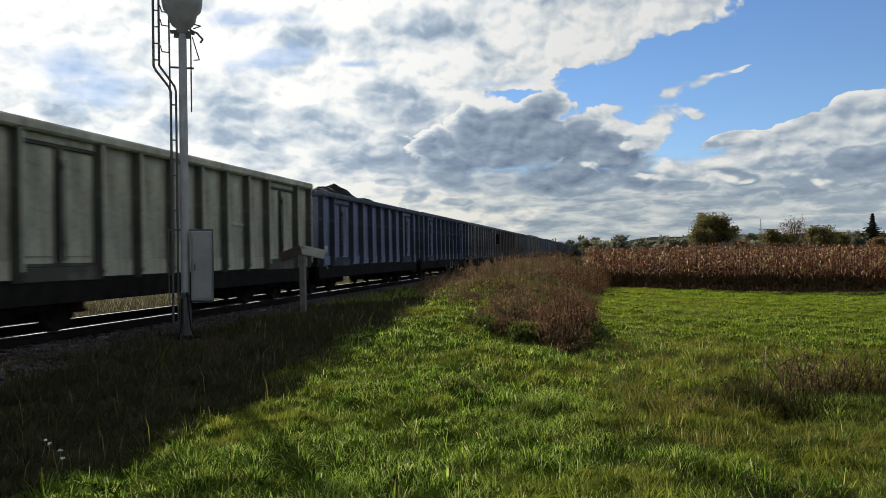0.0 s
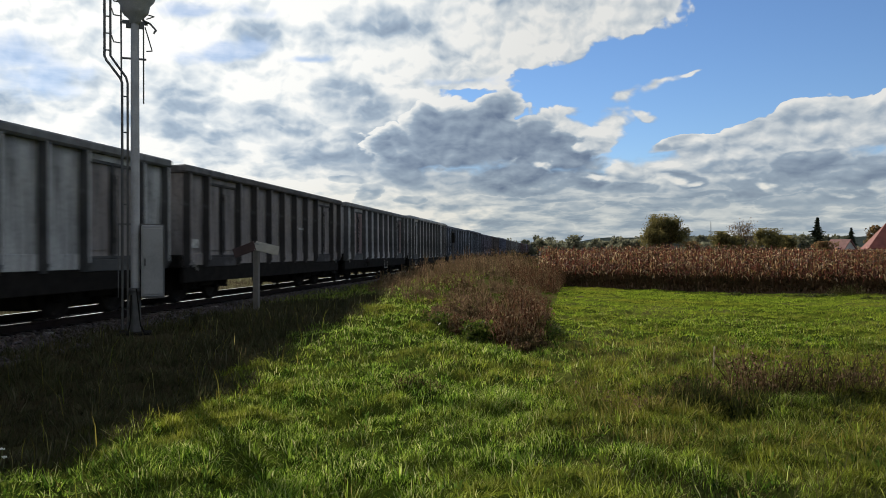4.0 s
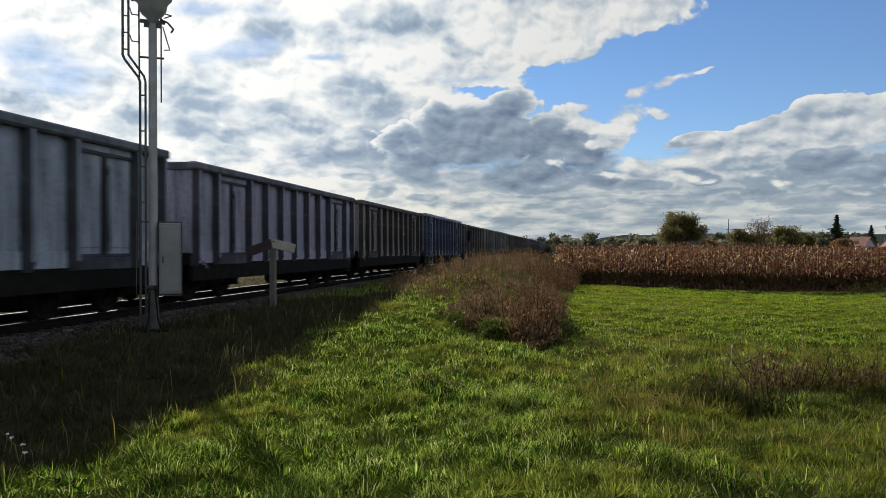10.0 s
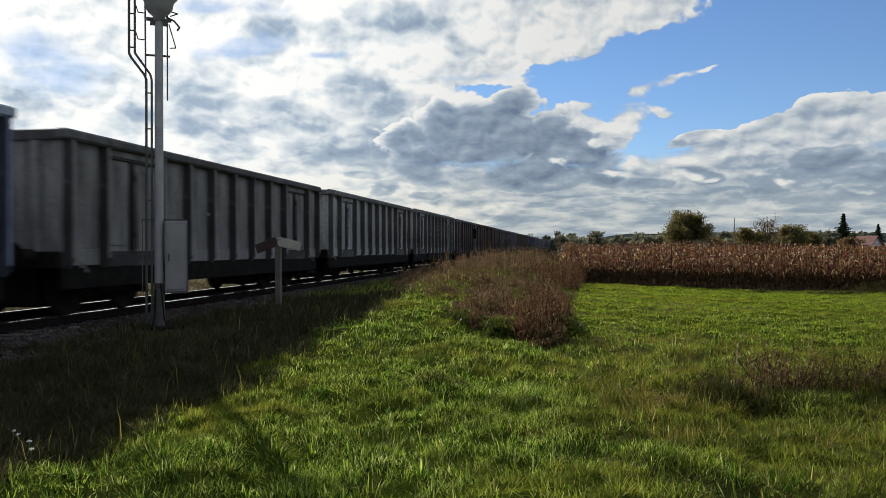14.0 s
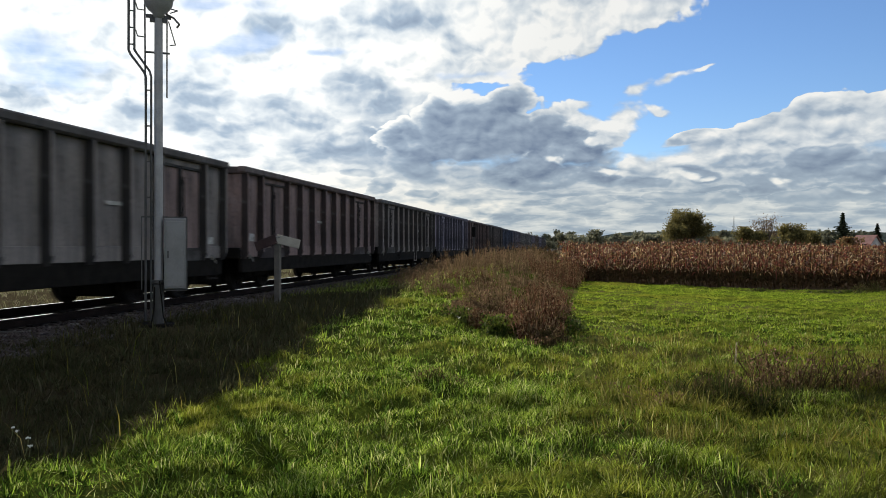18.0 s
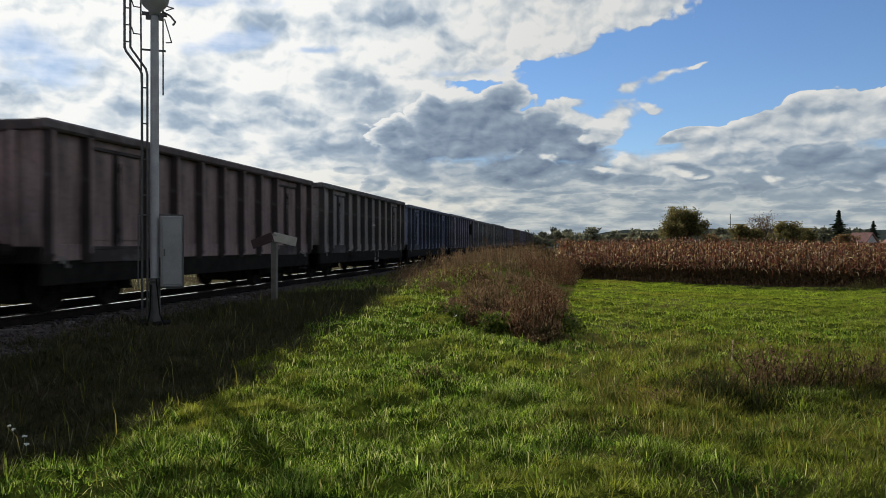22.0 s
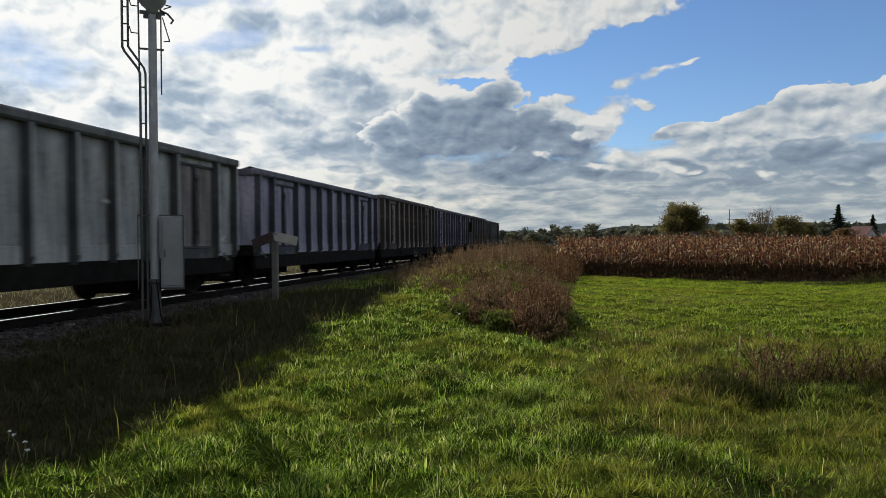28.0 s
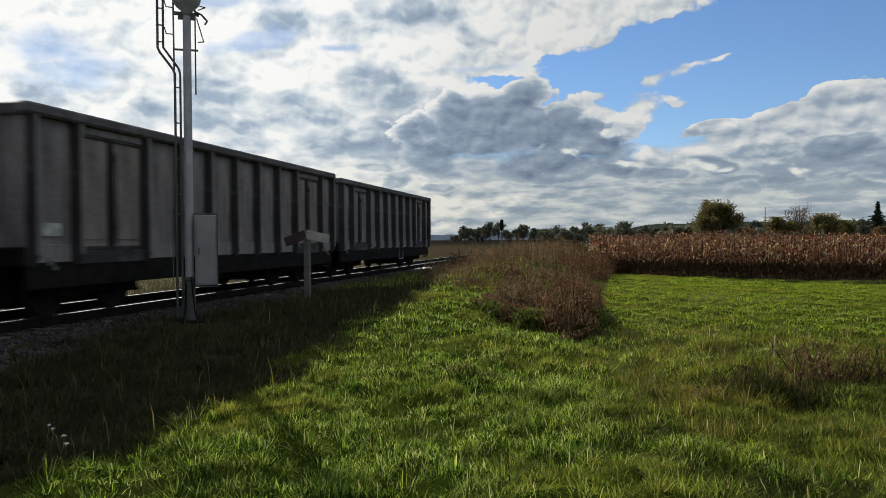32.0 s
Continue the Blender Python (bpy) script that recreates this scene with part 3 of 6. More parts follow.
def railway():
    track = new("railway_track")
    tagged(track, "single railway track with worn shiny rails on grey ballast", "railway track", kind="structure")
    track.location = (TRACK_X, 0, 0)
    # ballast bed
    prof = ((-2.75, -0.12), (-1.75, 0.24), (1.75, 0.24), (2.3, 0.2), (3.0, 0.1))
    ys = np.unique(np.concatenate([np.arange(-60, 140, 0.5), np.arange(140, 700, 10)]))
    rng = np.random.default_rng(4)
    v, f = [], []
    for y in ys:
        for px, pz in prof:
            v.append((px + rng.normal(0, 0.03), y, pz + rng.normal(0, 0.012)))
    k = len(prof)
    for j in range(len(ys) - 1):
        for i in range(k - 1):
            a = j * k + i
            f.append((a, a + 1, a + 1 + k, a + k))
    soup("ballast_bed", v, f, M_BALLAST, track)
    # rails: foot, web, head
    sec = ((-0.075, 0.25), (0.075, 0.25), (0.075, 0.268), (0.012, 0.29), (0.012, 0.372), (0.036, 0.385), (0.036, 0.416),
           (-0.036, 0.416), (-0.036, 0.385), (-0.012, 0.372), (-0.012, 0.29), (-0.075, 0.268))
    for x in (-0.7535, 0.7535):
        bm = bmesh.new()
        a = [bm.verts.new((x + p, -60, z)) for p, z in sec]
        b = [bm.verts.new((x + p, 700, z)) for p, z in sec]
        for i in range(len(sec)):
            j = (i + 1) % len(sec)
            bm.faces.new((a[i], b[i], b[j], a[j]))
        rail = part("rail", bm, M_RAIL, track)
        part("rail_head", boxed(x - 0.037, x + 0.037, -60, 700, 0.4155, 0.4215, bevel=0.0), M_RAILTOP, rail, "bright worn running surface")
        part("rail_foot", boxed(x + 0.03, x + 0.079, -60, 700, 0.262, 0.2735), M_FOOT, rail, "greasy shining rail foot")
    bm = bmesh.new()
    box(bm, -1.27, 1.27, -0.125, 0.125, 0.1, 0.262, 0.02)
    me = mesh_of("sleeper", bm)
    for i in range(230):
        s = link_mesh("sleeper", me, M_SLEEPER, track)
        s.location = (0, -20 + i * 0.6, 0)
    clip = mesh_of("rail_clip", box(bmesh.new(), -0.16, 0.16, -0.06, 0.06, 0.26, 0.292, 0.012))
    for i in range(30, 120):
        c = link_mesh("rail_clip", clip, M_WHEEL, track)
        c.location = (0.7535, -20 + i * 0.6, 0)
    # loose stones on the shoulder
    rng = np.random.default_rng(8)
    n = 5200
    sy = 2 + rng.random(n) ** 1.5 * 38
    sx = 0.9 + rng.random(n) ** 0.9 * np.interp(sy, [4, 8, 14], [2.7, 2.2, 1.5])
    oct_v = np.array([(1, 0, 0), (-1, 0, 0), (0, 1, 0), (0, -1, 0), (0, 0, 1), (0, 0, -1)], float)
    oct_f = np.array([(0, 2, 4), (2, 1, 4), (1, 3, 4), (3, 0, 4), (2, 0, 5), (1, 2, 5), (3, 1, 5), (0, 3, 5)])
    size = 0.02 + 0.035 * rng.random((n, 1, 1))
    P = oct_v[None] * (0.6 + 0.8 * rng.random((n, 6, 1))) * size * np.array([1.2, 1.2, 0.8])
    base_z = np.interp(sx, [0.9, 1.75, 2.3, 3.0, 3.6], [0.25, 0.245, 0.205, 0.19, 0.19])
    P = P + np.stack([sx, sy, base_z + 0.01], -1)[:, None]
    F = oct_f[None] + (np.arange(n) * 6)[:, None, None]
    ob = soup("ballast_stones", P.reshape(-1, 3), F.reshape(-1, 3), M_STONE, track)
    tagged(ob, kind="stuff")
    # stones on the far shoulder, coloured pale as if lit by the sun
    n = 4200
    sx, sy = -1.3 - 0.75 * rng.random(n), 2 + 58 * rng.random(n) ** 1.4
    size = 0.025 + 0.035 * rng.random((n, 1, 1))
    P = oct_v[None] * (0.6 + 0.8 * rng.random((n, 6, 1))) * size * np.array([1.2, 1.2, 0.8])
    P = P + np.stack([sx, sy, np.interp(sx, [-2.75, -1.75, -1.0], [-0.1, 0.25, 0.25]) + 0.02], -1)[:, None]
    F = oct_f[None] + (np.arange(n) * 6)[:, None, None]
    tagged(soup("pale_ballast_stones", P.reshape(-1, 3), F.reshape(-1, 3), M_PALESTONE, track), kind="stuff")


railway()


# ---- freight train ----
PAINTS = {
    "khaki": wagon_paint("khaki_grey_paint", (0.5, 0.476, 0.36), amount=0.35, rust=0.2),
    "navy": wagon_paint("navy_paint", (0.203, 0.234, 0.336), amount=0.45, rust=0.15, patch=(0.26, 0.26, 0.28)),
    "slate": wagon_paint("slate_grey_paint", (0.468, 0.461, 0.444), amount=0.5, rust=0.3),
    "pale": wagon_paint("pale_grey_paint", (0.53, 0.525, 0.49), amount=0.35, rust=0.25, patch=(0.22, 0.25, 0.29)),
    "steel": wagon_paint("steel_blue_paint", (0.39, 0.43, 0.499), amount=0.45, rust=0.2, patch=(0.3, 0.29, 0.28)),
    "azure": wagon_paint("slate_blue_paint", (0.27, 0.31, 0.44), amount=0.3, rust=0.1, patch=(0.23, 0.24, 0.3)),
    "violet": wagon_paint("faded_violet_blue_paint", (0.39, 0.366, 0.452), amount=0.4, rust=0.25, patch=(0.14, 0.145, 0.21)),
    "brown": wagon_paint("brown_paint", (0.28, 0.245, 0.225), amount=0.45, rust=0.4),
    "red": wagon_paint("oxide_red_paint", (0.29, 0.205, 0.188), amount=0.5, rust=0.4),
    "rust": wagon_paint("rusty_paint", (0.31, 0.255, 0.215), amount=0.35, rust=0.6, patch=(0.26, 0.23, 0.19)),
    "dark": wagon_paint("dark_grey_paint", (0.281, 0.265, 0.25), amount=0.5, rust=0.35),
}
BASE = {"khaki": (0.5, 0.476, 0.36), "navy": (0.203, 0.234, 0.336), "slate": (0.468, 0.461, 0.444), "pale": (0.53, 0.525, 0.49), "steel": (0.39, 0.43, 0.499), "azure": (0.27, 0.31, 0.44), "violet": (0.39, 0.366, 0.452), "brown": (0.28, 0.245, 0.225), "red": (0.29, 0.205, 0.188), "rust": (0.31, 0.255, 0.215), "dark": (0.281, 0.265, 0.25)}
# stakes and door frames: paint darkened for their shaded faces, plus streaks of dirt
SHADE_GRIME = {kind: wagon_paint("shade_grimy_" + kind + "_stake", [0.15 * c for c in BASE[kind]], amount=0.4, rust=0.2) for kind in PAINTS}
# rims: paint cut to 0.38, which puts their shade into the colour
RIM = {kind: wagon_paint("shade_dark_" + kind + "_rim", [0.38 * c for c in BASE[kind]], amount=0.5, rust=0.3) for kind in PAINTS}
SHAPES = {}


def shared(key, build):
    if key not in SHAPES:
        SHAPES[key] = mesh_of(key.split("|")[0], build())
    return SHAPES[key]


def side_panel(length, z0, z1, lip=0.0):
    """A pressed steel sheet, slightly dished and dented, in the y-z plane."""
    bm = bmesh.new()
    ny, nz = max(3, int(length / 0.26)), 6
    rng = np.random.default_rng(int(length * 977) + 5)
    dent = [(rng.uniform(0.2, 0.8), rng.uniform(0.1, 0.9), rng.normal(0, 0.014)) for _ in range(3)]
    rows = []
    for j in range(nz + 1):
        row = []
        for i in range(ny + 1):
            u, v = i / ny, j / nz
            d = 0.012 * math.sin(math.pi * u) * math.sin(math.pi * v)
            for a, b, h in dent:
                d += h * math.exp(-((u - a) ** 2 + (v - b) ** 2) / 0.05)
            row.append(bm.verts.new((d, u * length, z0 + v * (z1 - z0))))
        rows.append(row)
    for j in range(nz):
        for i in range(ny):
            bm.faces.new((rows[j][i], rows[j][i + 1], rows[j + 1][i + 1], rows[j + 1][i]))
    r = bmesh.ops.extrude_face_region(bm, geom=list(bm.faces))
    for v in r["geom"]:
        if isinstance(v, bmesh.types.BMVert):
            v.co.x = -0.03
    bmesh.ops.recalc_face_normals(bm, faces=bm.faces)
    for f in bm.faces:
        f.smooth = abs(f.normal.x) > 0.9
    return bm


def door_leaf(w, z0, z1):
    """The recessed sheet of a door leaf with two pressed ribs."""
    bm = bmesh.new()
    box(bm, -0.03, 0.004, 0.0, w, z0, z1)
    box(bm, 0.004, 0.022, 0.16, w - 0.16, z0 + 0.16, z1 - 0.16, 0.012)
    return bm


def door_frame(w, z0, z1):
    bm = bmesh.new()
    for a in ((0, 0.06, z0, z1), (w - 0.06, w, z0, z1), (0.06, w - 0.06, z0, z0 + 0.06), (0.06, w - 0.06, z1 - 0.06, z1)):
        box(bm, 0.0, 0.05, a[0], a[1], a[2], a[3], 0.01)
    for z in (z0 + 0.35, z1 - 0.35):
        rod(bm, (0.06, 0.02, z - 0.05), (0.06, 0.02, z + 0.05), 0.02, 6)
    return bm


def post(z0, z1, depth, width):
    """A rolled stake, wider at its root, with a sloping foot."""
    bm = bmesh.new()
    v = []
    for z, d in ((z0, depth * 0.55), (z0 + 0.16, depth), (z1, depth * 0.9)):
        v.append([bm.verts.new(c) for c in ((-0.01, -width * 0.6, z), (d, -width * 0.42, z), (d, width * 0.42, z), (-0.01, width * 0.6, z))])
    for a, b in zip(v, v[1:]):
        for i in range(3):
            bm.faces.new((a[i], a[i + 1], b[i + 1], b[i]))
    bm.faces.new(list(reversed(v[0])))
    bm.faces.new(v[-1])
    return bm


def wheelset():
    bm = bmesh.new()
    m = Matrix.Rotation(math.pi / 2, 4, "Y")
    rod(bm, (-1.0, 0, 0), (1.0, 0, 0), 0.085, 10)
    for s in (-1, 1):
        lathe(bm, [(0.1, s * 0.66), (0.16, s * 0.675), (0.36, s * 0.7), (0.405, s * 0.68), (0.48, s * 0.67), (0.485, s * 0.69),
                   (0.462, s * 0.705), (0.455, s * 0.8), (0.4, s * 0.8), (0.36, s * 0.745), (0.17, s * 0.77), (0.12, s * 0.83)], 18, m)
        for k in range(3):
            a = k * 2.094
            rod(bm, (s * 0.755, 0.27 * math.cos(a), 0.27 * math.sin(a)), (s * 0.79, 0.27 * math.cos(a), 0.27 * math.sin(a)), 0.05, 6)
    bmesh.ops.recalc_face_normals(bm, faces=bm.faces)
    return bm


def bogie_frame(s):
    """One cast side frame with its two axle boxes and spring nests."""
    bm = bmesh.new()
    x0, x1 = s * 0.93, s * 1.08
    box(bm, x0, x1, -1.25, 1.25, 0.6, 0.74, 0.02)
    box(bm, x0, x1, -0.42, 0.42, 0.36, 0.62, 0.03)
    for y in (-0.9, 0.9):
        box(bm, s * 0.9, s * 1.14, y - 0.16, y + 0.16, 0.32, 0.6, 0.03)
        rod(bm, (s * 1.05, y, 0.46), (s * 1.17, y, 0.46), 0.11, 12)
        for d in (-0.27, 0.27):
            rod(bm, (s * 1.0, y + d, 0.34), (s * 1.0, y + d, 0.64), 0.075, 8)
            box(bm, s * 0.92, s * 1.08, y + d - 0.1, y + d + 0.1, 0.3, 0.35, 0.01)
    for y in (-0.3, 0.3):
        rod(bm, (s * 1.0, y, 0.38), (s * 1.0, y * 3.6, 0.66), 0.035, 6)
    return bm


def coal_heap(length, seed, lumps):
    """A coal load with uneven heaps, its surface rough with lumps."""
    rng = np.random.default_rng(seed)
    bm = bmesh.new()
    ny, nx = int(length / 0.22), 13
    grid = []
    for j in range(ny + 1):
        row = []
        for i in range(nx + 1):
            y, x = -length / 2 + j * length / ny, -1.3 + i * 2.6 / nx
            z = 2.7 + 0.08 * math.sin(1.3 * y + seed)
            for cy, wy, h in lumps:
                z += h * math.exp(-((y - cy) / wy) ** 2) * (0.5 + 0.5 * math.cos(math.pi * min(1, abs(x) / 1.35)))
            z += rng.normal(0, 0.03)
            row.append(bm.verts.new((x, y, z)))
        grid.append(row)
    for j in range(ny):
        for i in range(nx):
            bm.faces.new((grid[j][i], grid[j][i + 1], grid[j + 1][i + 1], grid[j + 1][i]))
    # skirt down to the floor
    edge = [e for e in bm.edges if e.is_boundary]
    r = bmesh.ops.extrude_edge_only(bm, edges=edge)
    for v in r["geom"]:
        if isinstance(v, bmesh.types.BMVert):
            v.co.z = 1.16
    bmesh.ops.recalc_face_normals(bm, faces=bm.faces)
    return bm


def gondola(body, top, paint, label, load=None, trim=None, wide=False):
    """An open high-sided goods wagon; its origin lies on the rails under its middle, +x is the side of the meadow."""
    w = new("open_goods_wagon")
    tagged(w, label, "goods wagon", "freight train of open wagons")
    P, half, key = PAINTS[paint], body / 2, "|%g|%g" % (body, top)
    D = PAINTS[trim] if trim else P
    sill, rim0 = 0.86 if body < 13.5 else 0.78, top - 0.17
    link_mesh("floor", shared("floor" + key, lambda: boxed(-1.31, 1.31, -half + 0.06, half - 0.06, 1.1, 1.16)), M_UNDER, w)
    if load is not None:
        link_mesh("coal_load", mesh_of("coal_load", coal_heap(body - 0.16, load[0], load[1])), M_COAL, w, "heaped black coal")
    # the side's bays, from the rear: end, door pair, plain bays, door pair, end
    bays = 6 if body < 13.5 else 7
    end = 1.06
    door = 0.96
    plain_w = (body - 2 * end - 4 * door) / bays
    marks = [0, end, end + 2 * door]
    for i in range(bays):
        marks.append(marks[-1] + plain_w)
    marks += [body - end, body]
    for s in (1, -1):
        flip = pose(0, 0, 0, 0, 0, 0 if s > 0 else 180)

        def add(name, me, mat, y, lab="", x=1.355):
            o = link_mesh(name, me, mat, w, lab)
            o.matrix_basis = flip @ pose(x, y, 0)
            return o

        for i, (a, b) in enumerate(zip(marks, marks[1:])):
            if abs(b - a - 2 * door) < 0.02 and i in (1, len(marks) - 3):
                for k in range(2):
                    leaf = add("door", shared("door" + key, lambda: door_leaf(door - 0.03, sill + 0.2, rim0 - 0.12)), D,
                               -half + a + 0.015 + k * door)
                    link_mesh("door_frame", shared("door_frame" + key, lambda: door_frame(door - 0.03, sill + 0.2, rim0 - 0.12)), SHADE_GRIME[paint], leaf)
                    if s > 0:
                        bar = shared("locking_bar" + key, lambda: bent(bmesh.new(), [(0.075, 0.0, sill + 0.3), (0.075, 0.0, rim0 - 0.35)], 0.011, 6))
                        o = link_mesh("locking_bar", bar, M_UNDER, leaf)
                        o.location = (0, door - 0.09 if k == 0 else 0.06, 0)
                add("door_threshold", shared("door_threshold" + key, lambda: boxed(-0.03, 0.05, 0.0, 2 * door, sill - 0.02, sill + 0.2, bevel=0.01)), SHADE_GRIME[paint], -half + a)
                add("door_header", shared("door_header" + key, lambda: boxed(-0.03, 0.03, 0.0, 2 * door, rim0 - 0.12, rim0, bevel=0.01)), P, -half + a)
            else:
                ln = round(b - a, 3)
                if s > 0:
                    add("floor_flap", shared("floor_flap" + key + "|%g" % ln, lambda: boxed(0.0, 0.026, 0.09, ln - 0.09, sill + 0.02, sill + 0.3, bevel=0.01)), P, -half + a)
                add("side_panel", shared("side_panel" + key + "|%g" % ln, lambda: side_panel(ln, sill - 0.02, rim0 + 0.02)), P, -half + a)
        for y in marks[:1] + marks[1:-1] + marks[-1:]:
            yy = -half + min(max(y, 0.06), body - 0.06)
            add("post", shared("post" + key + str(wide), lambda: post(sill - 0.02, rim0 + 0.02, 0.17, 0.16 if wide else 0.1)), SHADE_GRIME[paint], yy)
            if s > 0:
                add("post_flange", shared("post_flange" + key, lambda: boxed(0.16, 0.178, -0.024, 0.024, sill + 0.14, rim0 - 0.005, bevel=0.006)), P, yy)
        add("top_rail", shared("top_rail" + key, lambda: boxed(-0.05, 0.16, -half - 0.13, half + 0.13, rim0, top, bevel=0.035)), PAINTS["steel"] if paint == "azure" else P if paint in ("khaki", "pale") else RIM[paint], 0)
        add("side_sill", shared("side_sill" + key, lambda: boxed(-0.08, 0.03, -half, half, sill - 0.37, sill + 0.03, bevel=0.012)), M_UNDER, 0)
    for s in (1, -1):
        flip = pose(0, 0, 0, 0, 0, 0 if s > 0 else 180)

        def endpart(name, me, mat, lab=""):
            o = link_mesh(name, me, mat, w, lab)
            o.matrix_basis = flip @ pose(0, half, 0)
            return o

        endpart("end_wall", shared("end_wall" + key, lambda: boxed(-1.33, 1.33, -0.05, -0.01, 0.98, rim0 + 0.03)), P)
        endpart("end_rail", shared("end_rail" + key, lambda: boxed(-1.4, 1.4, -0.06, 0.06, rim0 - 0.01, top - 0.003, bevel=0.02)), P if paint in ("khaki", "pale") else RIM[paint])
        for x in (-0.9, -0.3, 0.3, 0.9):
            o = endpart("end_post", shared("end_post" + key, lambda: boxed(-0.06, 0.06, -0.01, 0.11, 0.98, rim0 - 0.015, bevel=0.015)), P)
            o.matrix_basis = flip @ pose(x, half, 0)
        endpart("headstock", shared("headstock", lambda: boxed(-1.35, 1.35, -0.1, 0.14, 0.84, 1.12, bevel=0.02)), M_UNDER)
        for x in (-0.875, 0.875):
            def buffer():
                bm = rod(bmesh.new(), (0, 0.14, 1.05), (0, 0.42, 1.05), 0.11, 12)
                rod(bm, (0, 0.42, 1.05), (0, 0.56, 1.05), 0.07, 10)
                lathe(bm, [(0.2, 0), (0.225, 0.02), (0.225, 0.05), (0.16, 0.075)], 16, Matrix.Translation((0, 0.55, 1.05)) @ Matrix.Rotation(-math.pi / 2, 4, "X"))
                return bm
            o = endpart("buffer", shared("buffer", buffer), M_UNDER)
            o.matrix_basis = flip @ pose(x, half, 0)

        def coupling():
            bm = bent(bmesh.new(), [(0, 0.1, 1.02), (0, 0.3, 0.98), (0, 0.45, 0.84), (0, 0.62, 0.9)], 0.035, 6)
            return bm
        endpart("coupling", shared("coupling", coupling), M_UNDER)
        endpart("brake_hose", shared("brake_hose", lambda: bent(bmesh.new(), [(0.35, 0.14, 0.95), (0.36, 0.32, 0.72), (0.3, 0.52, 0.66), (0.2, 0.62, 0.8)], 0.026, 6)), M_UNDER)
        if s > 0 or body < 13.5:
            def hook():
                bm = bent(bmesh.new(), [(0, -0.05, 0.06), (0.05, -0.05, 0.05), (0.06, -0.03, -0.05), (0.05, 0.03, -0.07), (0.04, 0.06, -0.02)], 0.014, 6)
                return box(bm, -0.02, 0.012, -0.09, -0.02, 0.0, 0.12, 0.006)
            o = link_mesh("rope_hook", shared("rope_hook", hook), M_HANDRAIL, w, "pale rope hook on the sill")
            o.location = (1.4, s * (half - 0.5), sill - 0.02)
        # handrail, steps and ladder at the corner

        def handrail():
            return bent(bmesh.new(), [(1.2, 0.03, 1.3), (1.2, 0.13, 1.34), (1.2, 0.13, 2.25), (1.2, 0.03, 2.3)], 0.018, 6)
        endpart("handrail", shared("handrail", handrail), M_HANDRAIL, "pale tubular corner handrail")

        def step():
            bm = bent(bmesh.new(), [(1.36, -0.75, 0.86), (1.38, -0.75, 0.42), (1.38, -0.3, 0.42), (1.36, -0.3, 0.86)], 0.022, 6)
            box(bm, 1.3, 1.44, -0.74, -0.31, 0.4, 0.43)
            return bm
        endpart("foot_step", shared("foot_step", step), M_WHEEL)
    # frame under the floor
    link_mesh("centre_sill", shared("centre_sill" + key, lambda: box(box(boxed(-0.3, 0.3, -half + 0.1, half - 0.1, 0.78, 1.1), -1.2, 1.2, -0.35, 0.35, 0.62, 1.08), -0.6, 0.6, -half + 0.3, half - 0.3, 0.52, 1.1)), M_UNDER, w)

    def tanks():
        bm = rod(bmesh.new(), (0.55, -1.6, 0.68), (0.55, -0.4, 0.68), 0.2, 14)
        rod(bm, (-0.5, 0.6, 0.7), (-0.5, 1.2, 0.7), 0.16, 12)
        box(bm, 0.2, 0.5, 0.5, 1.5, 0.6, 0.84, 0.02)
        bent(bm, [(0.9, -2.6, 0.7), (0.9, 2.6, 0.7)], 0.03)
        return bm
    link_mesh("brake_gear", shared("brake_gear", tanks), M_UNDER, w)
    if wide or body > 13.5:
        def lever():
            return bent(bmesh.new(), [(1.3, -0.28, 0.9), (1.32, -0.28, 0.42), (1.32, 0.28, 0.42), (1.3, 0.28, 0.9)], 0.028, 6)
        o = link_mesh("brake_changeover_frame", shared("brake_changeover_frame", lever), M_HANDRAIL, w, "pale bent tube frame under the sill")
        o.location = (0.06, half * 0.2 if body < 13.5 else -4.9, 0)
    if wide:
        def hand_wheel():
            bm = bmesh.new()
            rows = []
            for a in np.linspace(0, 2 * math.pi, 16, endpoint=False):
                rows.append([bm.verts.new((0.016 * math.sin(b), (0.2 + 0.016 * math.cos(b)) * math.cos(a), (0.2 + 0.016 * math.cos(b)) * math.sin(a))) for b in np.linspace(0, 2 * math.pi, 6, endpoint=False)])
            for i in range(16):
                for k in range(6):
                    bm.faces.new((rows[i][k], rows[i][(k + 1) % 6], rows[(i + 1) % 16][(k + 1) % 6], rows[(i + 1) % 16][k]))
            return bm

        def spoke_star():
            bm = rod(bmesh.new(), (-0.12, 0, 0), (0.02, 0, 0), 0.03, 8)
            for a in (0.3, 2.4, 4.5):
                rod(bm, (0, 0, 0), (0, 0.2 * math.cos(a), 0.2 * math.sin(a)), 0.012, 5)
            return bm
        o = link_mesh("brake_wheel", shared("brake_wheel", hand_wheel), M_WHEEL, w, "dark spoked hand brake wheel")
        o.location = (1.5, -half * 0.46, 0.74)
        link_mesh("spoke_hub", shared("spoke_hub", spoke_star), M_WHEEL, o)
    # small stencilled data panels, too worn to read
    rng = random.Random(int(body * 100) + len(label) + int(top * 1000))
    for i, (yy, zz, wd, hh) in enumerate(((-half + 0.3, 1.28, 0.42, 0.2), (rng.uniform(-1.5, 2.0), 1.9, 0.5, 0.07), (half - 0.75, 1.2, 0.3, 0.16))):
        if rng.random() < 0.5:
            o = link_mesh("data_panel", shared("data_panel|%d" % i, lambda: boxed(0, 0.004, 0, wd, 0, hh)), M_STENCIL, w, "faded pale stencilled panel")
            o.location = (1.384, yy, zz)
